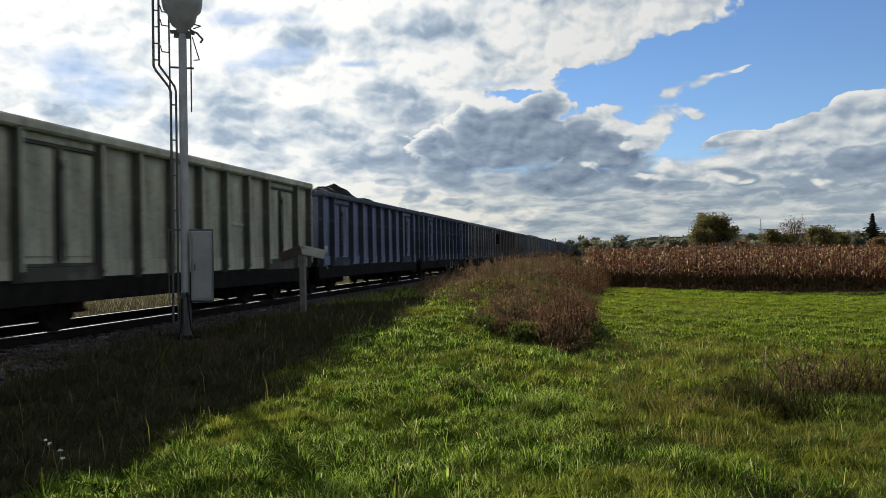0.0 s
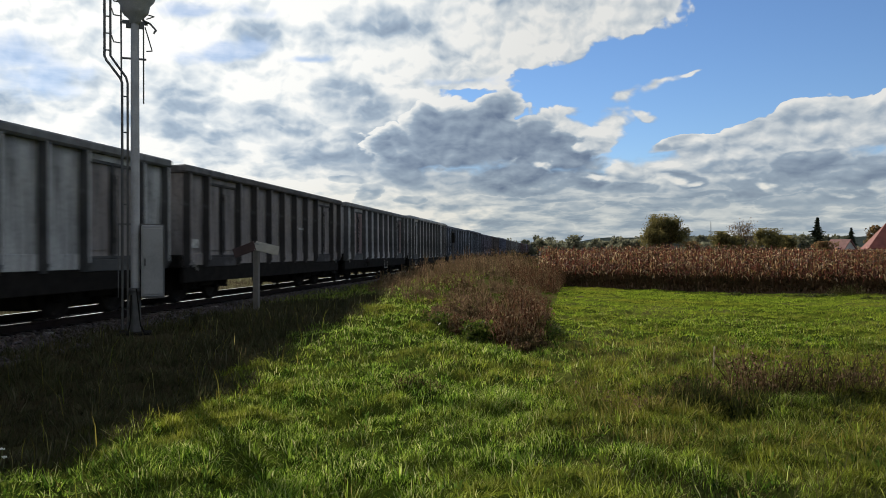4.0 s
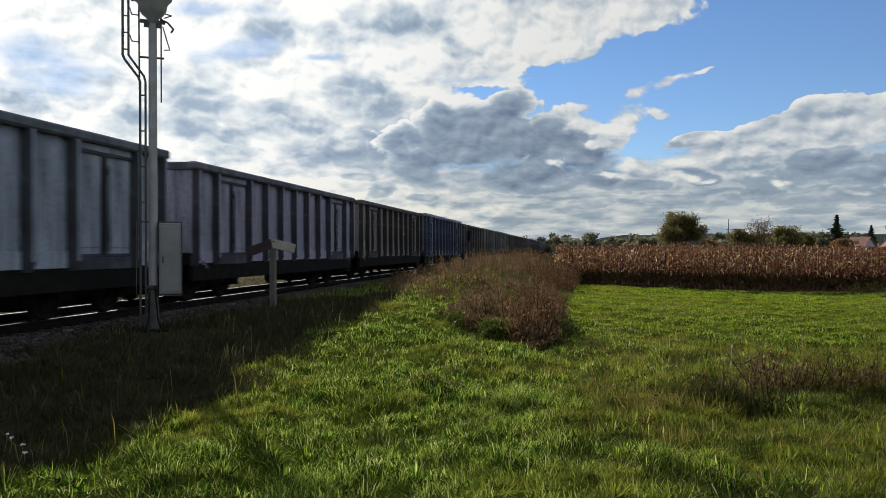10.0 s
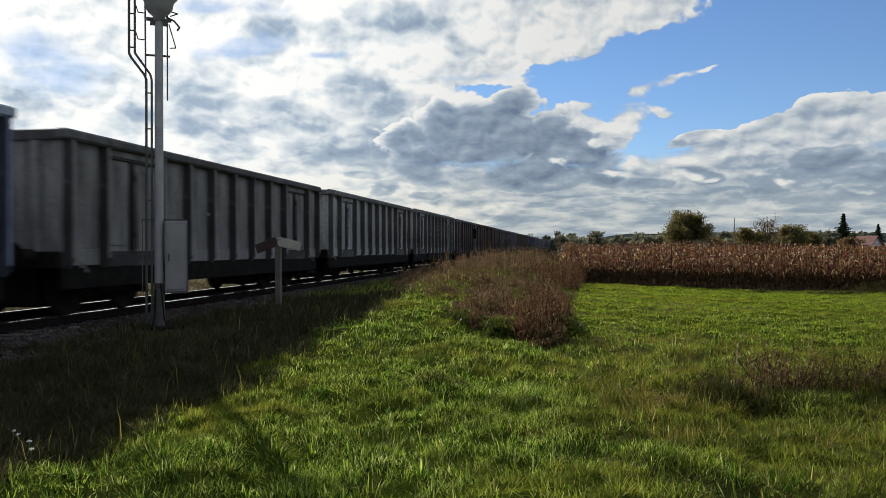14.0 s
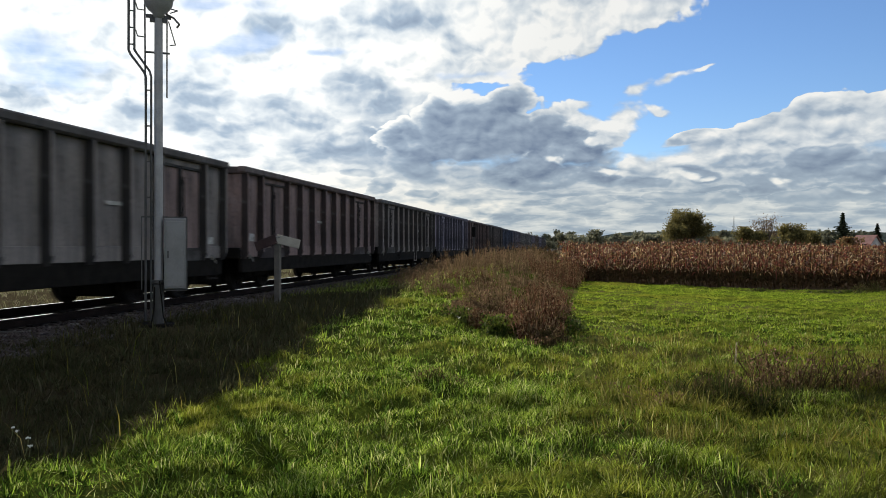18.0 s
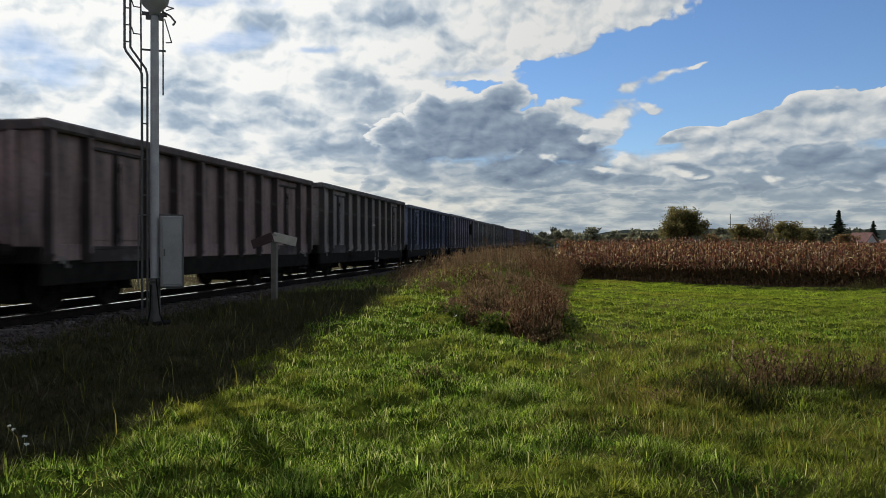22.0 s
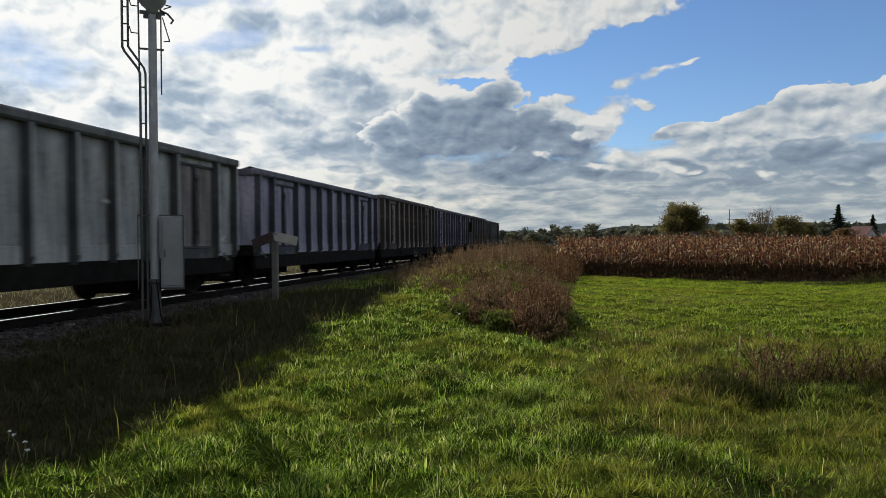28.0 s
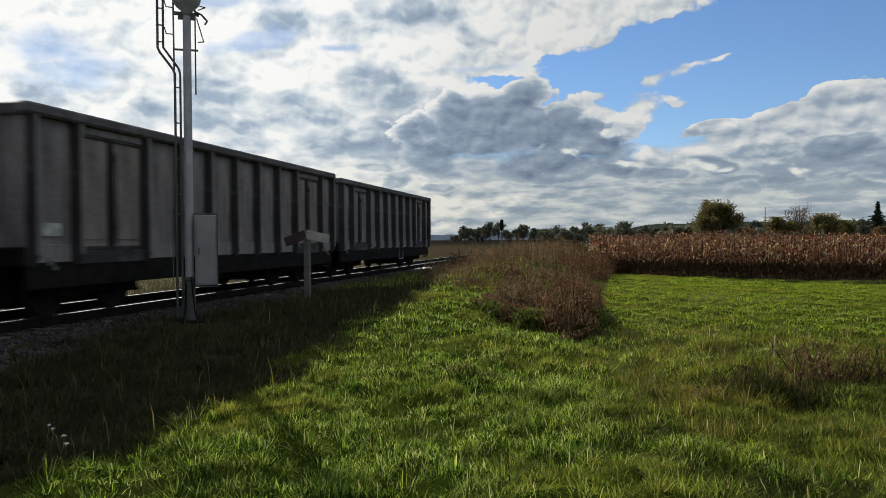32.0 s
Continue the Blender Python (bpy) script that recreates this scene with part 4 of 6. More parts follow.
    if paint == "azure":
        def emblem():
            bm = bmesh.new()
            for a0, r in ((0.5, 0.13), (3.6, 0.13)):
                arc = [(0.0, r * math.cos(a0 + k * 0.4), r * math.sin(a0 + k * 0.4)) for k in range(7)]
                for p, q in zip(arc, arc[1:]):
                    rod(bm, p, q, 0.022, 5)
            return bm
        o = link_mesh("painted_emblem", shared("painted_emblem", emblem), M_STENCIL, w, "faded pale round emblem")
        o.location = (1.386, 1.15, 2.67)
    pivots = 4.5 if body < 13.5 else 5.2
    sets = []
    for y in (-pivots, pivots):
        b = link_mesh("bogie", shared("bogie", lambda: box(boxed(-0.95, 0.95, -0.22, 0.22, 0.5, 0.84, bevel=0.03), -0.55, 0.55, -1.45, 1.45, 0.16, 0.8, 0.06)), M_UNDER, w)
        b.location = (0, y, 0)
        for s in (1, -1):
            link_mesh("side_frame", shared("side_frame|%d" % s, lambda: bogie_frame(s)), M_UNDER, b)
        for a in (-0.9, 0.9):
            ws = link_mesh("wheelset", shared("wheelset", wheelset), M_WHEEL, b)
            ws.location = (0, a, 0.46)
            sets.append(ws)
    return w, sets


HEAPS = {
    "crown": [(-0.9, 1.9, 0.9), (2.6, 2.2, 0.8), (-3.2, 1.2, 0.6)],
    "low": [(2.7, 0.7, 0.84), (-0.6, 1.6, 0.6), (-5.4, 0.9, 0.72)],
    "peak": [(-3.6, 0.7, 0.66), (-2.2, 1.2, 0.56), (0.1, 0.8, 0.54), (3.4, 1.5, 0.56)],
    "flat": [(-3.0, 2.0, 0.2), (2.0, 2.4, 0.22)],
}
# rear end of each wagon's body along the track at the start, body length, height over the rails, paint, load, doors' paint
CONSIST = (
    (-6.3, 12.76, 3.16, "slate", "flat", None), (7.75, 12.76, 3.16, "brown", "flat", None),
    (21.76, 12.76, 3.25, "khaki", "flat", None), (35.44, 12.76, 3.13, "navy", "crown", None), (49.04, 12.76, 3.14, "navy", "flat", None),
    (63.03, 12.76, 3.15, "slate", "flat", "brown"), (76.7, 12.76, 3.14, "brown", "flat", None), (90.48, 12.76, 3.15, "slate", "flat", "red"),
    (106.03, 14.46, 3.24, "pale", "flat", None), (119.97, 12.76, 3.14, "steel", "low", None), (133.79, 12.76, 3.21, "steel", "flat", None),
    (147.92, 12.76, 3.13, "violet", "flat", None), (161.91, 12.76, 3.14, "brown", "flat", None), (177.55, 14.46, 3.24, "azure", "flat", None),
    (191.7, 12.76, 3.12, "dark", "flat", None), (205.79, 12.76, 3.14, "slate", "flat", None), (219.88, 12.76, 3.17, "slate", "flat", None),
    (233.94, 12.76, 3.14, "brown", "flat", "red"), (247.86, 12.76, 3.15, "red", "flat", None), (261.92, 12.76, 3.14, "brown", "flat", None),
    (275.94, 12.76, 3.16, "violet", "flat", None), (290.1, 12.76, 3.14, "red", "flat", None), (304.06, 12.76, 3.18, "brown", "flat", None),
    (318.23, 12.76, 3.13, "navy", "peak", None), (331.99, 12.76, 3.17, "violet", "flat", None), (346.12, 12.76, 3.14, "slate", "flat", None),
    (360.13, 12.76, 3.2, "slate", "flat", "brown"), (374.28, 12.76, 3.12, "violet", "peak", None), (388.16, 12.76, 3.22, "rust", "flat", None),
    (401.88, 12.76, 3.2, "violet", "flat", None), (416.11, 13.1, 3.22, "brown", "flat", "rust"), (429.71, 12.76, 3.14, "dark", "flat", None),
)
WORDS = {"khaki": "khaki-grey", "navy": "dark navy-blue", "slate": "dirty slate-grey", "pale": "stained pale-grey", "steel": "worn steel-blue",
         "azure": "slate-blue", "violet": "faded violet-blue", "brown": "dusty brown", "red": "oxide-red", "rust": "rust-streaked brown", "dark": "dark grey"}
train = []
for n, (rear, body, top, paint, load, trim) in enumerate(CONSIST):
    words = WORDS[paint] + " open coal wagon with ribbed steel sides"
    if load in ("crown", "peak", "low"):
        words = WORDS[paint] + " open wagon heaped with coal, ribbed steel sides"
    wagon, sets = gondola(body, top, paint, words, (n, HEAPS[load]), trim, wide=n % 3 == 1)
    train.append((wagon, sets, rear - body / 2))


def travelled(t):
    return 11.672 * t + 0.0188 * t * t


# ---- signal mast beside the track ----
def signal_mast():
    mast = new("signal_mast")
    mast.location, mast.rotation_euler = (-6.97, 12.55, 0), (0, 0, radians(29))
    tagged(mast, "tall grey railway signal mast with ladder, lamp housing and cabinet", "railway signal")
    bm = bmesh.new()
    lathe(bm, [(0.3, -0.1), (0.3, 0.2), (0.28, 0.24)], 20)
    part("footing", bm, M_UNDER, mast, "round dark concrete footing")
    bm = bmesh.new()
    lathe(bm, [(0.074, 0.93), (0.066, 5.6)], 20)
    part("pole", bm, M_GREY, mast)
    # dark metal here paints in the shade on the pole below the cabinet
    part("sleeve", lathe(bmesh.new(), [(0.092, 0.2), (0.092, 0.93), (0.075, 0.95)], 20), M_DARKMETAL, mast, "lower sleeve of the pole, coloured dark for the shade there")
    part("base_plate", boxed(-0.26, 0.26, -0.24, 0.24, 0.24, 0.28, bevel=0.01), M_UNDER, mast)
    for z in (0.95,):
        part("collar", lathe(bmesh.new(), [(0.1, z), (0.108, z + 0.01), (0.108, z + 0.05), (0.1, z + 0.06)], 16), M_DARKMETAL, mast)
    head = part("lamp_housing", lathe(bmesh.new(), [(0.09, 5.42), (0.1, 5.5), (0.17, 5.56), (0.22, 5.63), (0.24, 5.74), (0.31, 5.82),
                                                    (0.335, 5.95), (0.335, 6.25), (0.3, 6.4), (0.2, 6.5), (0.06, 6.54)], 28), M_GREY, mast, "rounded grey lamp housing")
    part("hood", boxed(-0.2, 0.2, 0.3, 0.62, 6.1, 6.16, bevel=0.02), M_DARKMETAL, head)
    for f in head.data.polygons:
        f.use_smooth = True
    # bracket ears under the housing
    part("bracket", box(boxed(-0.2, 0.2, -0.03, 0.03, 5.42, 5.47), -0.14, 0.14, -0.03, 0.03, 5.35, 5.42), M_DARKMETAL, mast)
    bm = bent(bmesh.new(), [(0.12, 0, 5.5), (0.24, -0.1, 5.42), (0.33, -0.1, 5.32), (0.29, -0.1, 5.26)], 0.016, 6)
    bent(bm, [(0.16, 0, 5.38), (0.27, -0.05, 4.98), (0.18, 0, 4.98)], 0.01, 5)
    bent(bm, [(0.18, 0, 5.6), (0.3, -0.05, 5.56), (0.18, 0, 5.52)], 0.01, 5)
    part("bracket_arm", bm, M_DARKMETAL, mast)
    # working ladder, offset round the housing and brought in to the pole lower down
    line_a = [(-0.47, 0, 6.6), (-0.47, 0, 4.85), (-0.44, 0, 4.78), (-0.23, 0, 4.5), (-0.2, 0, 4.42), (-0.2, 0, 0.32)]
    line_b = [(-0.38, 0, 6.6), (-0.38, 0, 4.86), (-0.34, 0, 4.8), (-0.14, 0, 4.52), (-0.115, 0, 4.42), (-0.115, 0, 0.32)]
    part("ladder_rail", bent(bmesh.new(), line_a, 0.021, 7), M_DARKMETAL, mast)
    part("ladder_rail", bent(bmesh.new(), line_b, 0.019, 7), M_DARKMETAL, mast)
    for z in np.arange(2.4, 4.4, 0.6):
        part("rung", rod(bmesh.new(), (-0.2, 0, z), (-0.1, 0, z), 0.012, 6), M_DARKMETAL, mast)
    for z in np.arange(4.95, 6.6, 0.28):
        part("rung", rod(bmesh.new(), (-0.47, 0, z), (-0.38, 0, z), 0.012, 6), M_DARKMETAL, mast)
    # guard rails on both sides of the pole near the housing
    part("guard_rail", bent(bmesh.new(), [(-0.22, 0.05, 5.9), (-0.21, 0.05, 4.3)], 0.014, 6), M_DARKMETAL, mast)
    part("guard_rail", bent(bmesh.new(), [(0.135, 0.05, 5.8), (0.135, 0.05, 4.1)], 0.014, 6), M_DARKMETAL, mast)
    part("cross_bar", bent(bmesh.new(), [(-0.22, 0.05, 4.85), (0.18, 0.05, 4.85)], 0.018, 6), M_DARKMETAL, mast)
    for z in (5.1, 5.55, 5.78):
        part("stay", bent(bmesh.new(), [(-0.36, 0, z + 0.1), (-0.33, 0.02, z), (-0.22, 0.05, z)], 0.01, 5), M_DARKMETAL, mast)
    # relay cabinet beside the pole
    cab = part("cabinet", boxed(0.09, 0.45, -0.16, 0.12, 0.86, 2.05, bevel=0.015), M_CABINET, mast, "tall grey steel cabinet")
    part("cabinet_edge", box(box(box(boxed(0.445, 0.462, -0.17, 0.13, 0.85, 2.06), -0.27, 0.462, -0.03, 0.13, 2.062, 2.082), -0.27, -0.255, -0.03, 0.0, 0.85, 2.06), 0.1, 0.462, -0.17, 0.13, 0.835, 0.85), M_DARKMETAL, cab)
    part("cabinet_door", boxed(0.12, 0.42, -0.172, -0.16, 0.9, 2.0, bevel=0.006), M_CABINET, cab)
    part("door_handle", boxed(0.14, 0.165, -0.19, -0.172, 1.38, 1.5, bevel=0.004), M_DARKMETAL, cab)
    bm = bent(bmesh.new(), [(0.02, -0.12, 1.0), (0.05, -0.13, 0.7), (0.08, -0.14, 0.4), (0.16, -0.2, 0.22)], 0.012, 6)
    bent(bm, [(-0.06, -0.12, 0.9), (-0.07, -0.13, 0.5), (-0.12, -0.18, 0.22)], 0.012, 6)
    part("cable", bm, M_UNDER, mast)


signal_mast()


def track_sign():
    s = new("track_sign")
    s.location = (-6.75, 17.45, 0.15)
    tagged(s, "weathered angled sign boards on a concrete post by the track", "sign")
    part("post", boxed(-0.065, 0.065, -0.065, 0.065, -0.2, 1.62, bevel=0.012), M_SIGNPOST, s)
    b = part("board", boxed(0, 0.56, -0.025, 0.025, -0.105, 0.105, bevel=0.008), M_BOARD, s, "pale sign board with rounded corner")
    b.matrix_basis = pose(0.0, -0.08, 1.6, 0, 13, 38)
    b = part("board", boxed(-0.54, 0, -0.025, 0.025, -0.105, 0.105, bevel=0.008), M_REDBOARD, s, "dull red sign board")
    b.matrix_basis = pose(0.0, -0.08, 1.6, 0, -20, -2)
    part("cap", boxed(-0.09, 0.09, -0.09, 0.09, 1.62, 1.66, bevel=0.01), M_CONCRETE, s)


track_sign()


# ---- plants ----
def blades(name, base, height, width, lean, mat, seed, wind=(0.25, -0.1)):
    """Grass: a bent three-sided strip for every blade."""
    rng = np.random.default_rng(seed)
    n = len(base)
    h = height * (0.45 + 0.9 * rng.random(n))
    a = rng.random(n) * 2 * np.pi
    side = np.stack([np.cos(a), np.sin(a), np.zeros(n)], -1) * (width * (0.6 + 0.8 * rng.random(n)))[:, None] / 2
    b = rng.random(n) * 2 * np.pi
    bend = np.stack([np.cos(b) + wind[0], np.sin(b) + wind[1], np.zeros(n)], -1) * (lean * h * (0.3 + rng.random(n)))[:, None]
    up = np.zeros((n, 3))
    up[:, 2] = h
    mid = base + up * 0.55 + bend * 0.3
    tip = base + up * max(0.55, 1 - 0.25 * lean) + bend
    V = np.stack([base - side, base + side, mid + side * 0.75, mid - side * 0.75, tip], 1).reshape(-1, 3)
    i = (np.arange(n) * 5)[:, None]
    F = np.concatenate([i + [0, 1, 2], i + [0, 2, 3], i + [3, 2, 4]], 0)
    return soup(name, V, F, mat)


def scatter(n, x0, x1, y0, y1, rng, keep=None):
    p = np.stack([rng.uniform(x0, x1, n), rng.uniform(y0, y1, n)], -1)
    if keep is not None:
        p = p[keep(p[:, 0], p[:, 1])]
    return np.column_stack([p, ground_z(p[:, 0], p[:, 1]) - 0.01])


def in_view(x, y, spare=1.5):
    """The wedge of meadow before the viewpoint."""
    bare = (x + 6.75) ** 2 + (y - 12.15) ** 2 < 0.42
    return (x > -0.86 * y - spare) & (x < 0.48 * y + spare) & (x > -7.6) & ~bare


def lumpy(x, y, s=1.0):
    return 0.5 + 0.5 * np.sin(x * 2.1 * s + 1.3 * np.sin(y * 1.7 * s)) * np.sin(y * 2.4 * s + 1.1 * np.sin(x * 1.3 * s))


def lump_map():
    """Heights of grass lumps, large and small, from 0 in the hollows to about 1."""
    rng = np.random.default_rng(303)
    step, x0, y0, n, m = 0.05, -8.0, 2.5, 420, 370
    z = np.zeros((n, m))
    for _ in range(1500):
        cx, cy, rad = rng.uniform(-8, 13), rng.uniform(2.5, 21), 0.1 + 0.32 * rng.random() ** 2
        i0, i1 = int((cx - 2.4 * rad - x0) / step), int((cx + 2.4 * rad - x0) / step) + 1
        j0, j1 = int((cy - 2.4 * rad - y0) / step), int((cy + 2.4 * rad - y0) / step) + 1
        i, j = np.arange(max(i0, 0), min(i1, n)), np.arange(max(j0, 0), min(j1, m))
        if len(i) and len(j):
            d = ((x0 + i * step - cx) ** 2)[:, None] + ((y0 + j * step - cy) ** 2)[None]
            patch = rng.uniform(0.35, 1.0) * np.exp(-d / rad ** 2)
            z[i[0]:i[-1] + 1, j[0]:j[-1] + 1] = np.maximum(z[i[0]:i[-1] + 1, j[0]:j[-1] + 1], patch)
    return z, step, x0, y0


LUMPS = lump_map()


def lump_height(x, y):
    z, step, x0, y0 = LUMPS
    i = np.clip(((x - x0) / step).astype(int), 0, z.shape[0] - 1)
    j = np.clip(((y - y0) / step).astype(int), 0, z.shape[1] - 1)
    return z[i, j]


def field_zone(x, y):
    """The sown green field to the right of the rough strip."""
    return (x > -0.6 + 0.02 * y) & (y > 13.5 + 0.1 * x) & (y < np.maximum(35.8, 43.2 - 0.98 * x))


def tussocks(name, centres, per, spread, length, width, mat, seed, label):
    """Clumps of long blades that arch outwards from each centre."""
    rng = np.random.default_rng(seed)
    n = len(centres) * per
    grow = np.repeat(0.6 + 0.8 * rng.random(len(centres)), per)
    c = np.repeat(centres, per, 0)
    a = rng.random(n) * 2 * np.pi
    r = rng.random(n) ** 0.7
    out_ = np.stack([np.cos(a), np.sin(a), np.zeros(n)], -1)
    base = c + out_ * (spread * r * grow)[:, None]
    base[:, 2] = ground_z(base[:, 0], base[:, 1]) - 0.01
    ln = length * grow * (0.55 + 0.75 * rng.random(n))
    tilt = 0.2 + 0.95 * r + rng.normal(0, 0.2, n)
    droop = rng.uniform(0.1, 0.75, n)
    across = np.stack([-np.sin(a), np.cos(a), np.zeros(n)], -1) * (width * (0.6 + 0.8 * rng.random(n)))[:, None] / 2
    strip = []
    for t, wf in ((0.0, 0.8), (0.4, 1.0), (0.75, 0.7), (1.0, 0.08)):
        p = base + out_ * (ln * t * np.sin(tilt) * (1 + 0.3 * t * droop))[:, None]
        p[:, 2] += ln * (t * np.cos(tilt) - 0.45 * droop * t * t)
        strip += [p - across * wf, p + across * wf]
    V = np.stack(strip, 1).reshape(-1, 3)
    i = (np.arange(n) * 8)[:, None]
    F = np.concatenate([i + [0, 1, 3, 2], i + [2, 3, 5, 4], i + [4, 5, 7, 6]], 0)
    return tagged(soup(name, V, F, mat), label, "grass", kind="stuff")


def weed_zone(x, y):
    """Ground taken over by dead weeds on the bank."""
    return (y > 16.5) & (x > -3.4 - 0.03 * (y - 16)) & (x < 0.1) & (y < 60)


def meadow():
    rng = np.random.default_rng(21)
    p = scatter(420000, -6.5, 7, 3.2, 9.5, rng, in_view)
    p = p[rng.random(len(p)) < 0.22 + 0.78 * lump_height(p[:, 0], p[:, 1])]
    # left of this wavy edge the turf colour carries the train's shade
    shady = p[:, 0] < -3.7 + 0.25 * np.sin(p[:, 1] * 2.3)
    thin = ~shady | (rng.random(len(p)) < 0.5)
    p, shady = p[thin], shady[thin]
    ob = blades("trackside_turf", p[shady], 0.12, 0.008, 0.9, M_SHADETURF, 8)
    tagged(ob, "brownish turf along the track, darkened for the train's shade", "grass", kind="stuff")
    p = p[~shady]
    ob = blades("meadow_grass", p, 0.045 + 0.12 * lump_height(p[:, 0], p[:, 1]), 0.0062, 0.8, M_GRASS, 1)
    tagged(ob, "uneven green meadow grass, sunlit from behind", "grass", kind="stuff")
    p = scatter(200000, -7.4, 11, 9.5, 20, rng, in_view)
    p = p[rng.random(len(p)) < 0.3 + 0.7 * lump_height(p[:, 0], p[:, 1])]
    p = p[~field_zone(p[:, 0], p[:, 1]) | (rng.random(len(p)) < 0.6)]
    p = p[~weed_zone(p[:, 0], p[:, 1]) | (p[:, 0] < -1.9) | (rng.random(len(p)) < 0.5)]
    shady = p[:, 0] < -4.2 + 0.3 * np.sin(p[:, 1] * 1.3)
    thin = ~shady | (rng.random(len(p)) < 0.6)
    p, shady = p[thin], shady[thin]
    ob = blades("trackside_turf", p[shady], 0.2, 0.012, 0.9, M_SHADETURF, 9)
    tagged(ob, "brownish turf along the track, darkened for the train's shade", "grass", kind="stuff")
    p = p[~shady]
    ob = blades("meadow_grass", p, np.where(field_zone(p[:, 0], p[:, 1]), 0.075, 0.05 + 0.13 * lump_height(p[:, 0], p[:, 1])), 0.0095, 0.9, M_GRASS, 2)
    tagged(ob, "green and yellowed meadow grass on a low bank", "grass", kind="stuff")
    c = scatter(3000, -6.5, 7, 3.4, 9.5, rng, in_view)
    tussocks("grass_tussocks", c[c[:, 0] > -3.7], 32, 0.12, 0.11, 0.0065, M_GRASS, 11, "arching green grass tussocks")
    # lusher dark green bunches here and there
    d = scatter(420, -3.4, 6, 3.4, 13, rng, lambda x, y: in_view(x, y) & (lumpy(x + 5, y, 0.55) > 0.62))
    tussocks("deep_green_bunches", d, 40, 0.2, 0.16, 0.007, M_DEEP, 19, "dark lush grass bunches in the meadow")
    tussocks("shade_dulled_tussocks", c[c[:, 0] <= -3.7], 22, 0.14, 0.18, 0.009, M_SHADETURF, 16, "brown-green tussocks by the track, darkened for the train's shade")
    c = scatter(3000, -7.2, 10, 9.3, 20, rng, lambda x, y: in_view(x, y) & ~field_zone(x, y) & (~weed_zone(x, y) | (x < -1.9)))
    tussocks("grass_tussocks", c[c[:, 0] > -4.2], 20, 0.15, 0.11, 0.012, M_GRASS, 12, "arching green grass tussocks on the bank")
    tussocks("shade_dulled_tussocks", c[c[:, 0] <= -4.2], 20, 0.18, 0.22, 0.013, M_SHADETURF, 17, "brown-green tussocks by the track, darkened for the train's shade")
    c = scatter(3200, -6.5, 7, 3.4, 16, rng, in_view)
    tussocks("broad_leaf_clumps", c[c[:, 0] > -3.6], 10, 0.1, 0.08, 0.018, M_DEEP, 13, "low broad-leaved clover and plantain clumps")
    p = scatter(170000, -1.5, 26, 14, 42, rng, lambda x, y: field_zone(x, y) & in_view(x, y))
    ob = blades("field_grass", p, (0.045 + 0.0008 * p[:, 1]) * (0.7 + 0.8 * lumpy(p[:, 0], p[:, 1], 0.8)), 0.018, 0.9, M_LUSH, 3)
    tagged(ob, "short bright green sown field", "grass", kind="stuff")
    c = scatter(4400, -1.0, 24, 14, 44, rng, lambda x, y: field_zone(x, y) & in_view(x, y))
    tussocks("field_clumps", c, 14, 0.2, 0.07, 0.02, M_LUSH, 14, "darker green clumps in the sown field")
    p = scatter(60000, -8, 2, 20, 75, rng, lambda x, y: ~field_zone(x, y) & (x < 0.5) & (~weed_zone(x, y) | (x < -2.9)))
    ob = blades("bank_grass", p, 0.17, 0.015, 0.8, M_GRASS, 4)
    tagged(ob, "rough grass along the railway bank", "grass", kind="stuff")
    # dry tufts among the green, thicker across the rough strip at the field's edge
    c = scatter(1300, -6, 11, 4.2, 22, rng, lambda x, y: in_view(x, y) & (x > -3.2) & ((x > 0.5) | (np.sin(x * 3 + y) > 0.1)))
    tussocks("dry_tufts", c, 13, 0.14, 0.17, 0.006, M_DRYGRASS, 5, "straw-coloured grass tufts")
    c = scatter(620, 0.4, 6, 3.6, 8.6, rng, lambda x, y: in_view(x, y) & (lumpy(x, y + 2, 0.45) > 0.4))
    tussocks("olive_tufts", c, 18, 0.13, 0.13, 0.0055, M_PALEDRY, 20, "olive-brown withered grass tufts")
    c = scatter(330, 0.1, 3.6, 6.6, 9.4, rng, lambda x, y: in_view(x, y) & (lumpy(x + 1, y, 0.7) > 0.35))
    tussocks("tall_olive_tufts", c, 26, 0.1, 0.22, 0.0055, M_DRYGRASS, 22, "tall straw-olive grass bunches at the rough strip")
    c = scatter(760, -0.4, 8, 8.6, 14.5, rng, in_view)
    tussocks("dry_tufts", c, 24, 0.16, 0.16, 0.007, M_DRYGRASS, 15, "straw-coloured rough grass at the field's edge")
    # tall dry stems with seed heads in the shade by the track
    p = scatter(600, -7.4, -3.4, 5, 30, rng, in_view)
    ob = blades("tall_stems", p, 0.36, 0.008, 0.4, M_DRYGRASS, 6)
    tagged(ob, "tall dry grass stems along the track", "grass", kind="stuff")
    # thin dark turf creeping up the ballast shoulder
    own = np.random.default_rng(77)
    p = scatter(15000, TRACK_X + 1.3, TRACK_X + 3.2, 8, 36, own, lambda x, y: own.random(len(x)) < np.clip((x - TRACK_X - 1.2) / 1.2, 0, 1) * np.clip((y - 7) / 5, 0, 1) * lumpy(x, y, 0.7) * 1.6)
    p[:, 2] = np.maximum(p[:, 2], np.interp(p[:, 0] - TRACK_X, [1.3, 1.75, 2.3, 3.0, 3.2], [0.24, 0.24, 0.2, 0.1, 0.05]) - 0.01)
    ob = blades("shoulder_turf", p, 0.13, 0.012, 0.9, M_SHADETURF, 27)
    tagged(ob, "thin dark turf creeping over the ballast", "grass", kind="stuff")
    # strip beyond the track
    p = scatter(42000, -24, -12.2, 4, 60, rng)
    ob = blades("trackside_grass", p, 0.06 + 0.36 * lumpy(p[:, 0], p[:, 1], 0.9) ** 2, 0.014, 0.9, M_STRAW, 7)
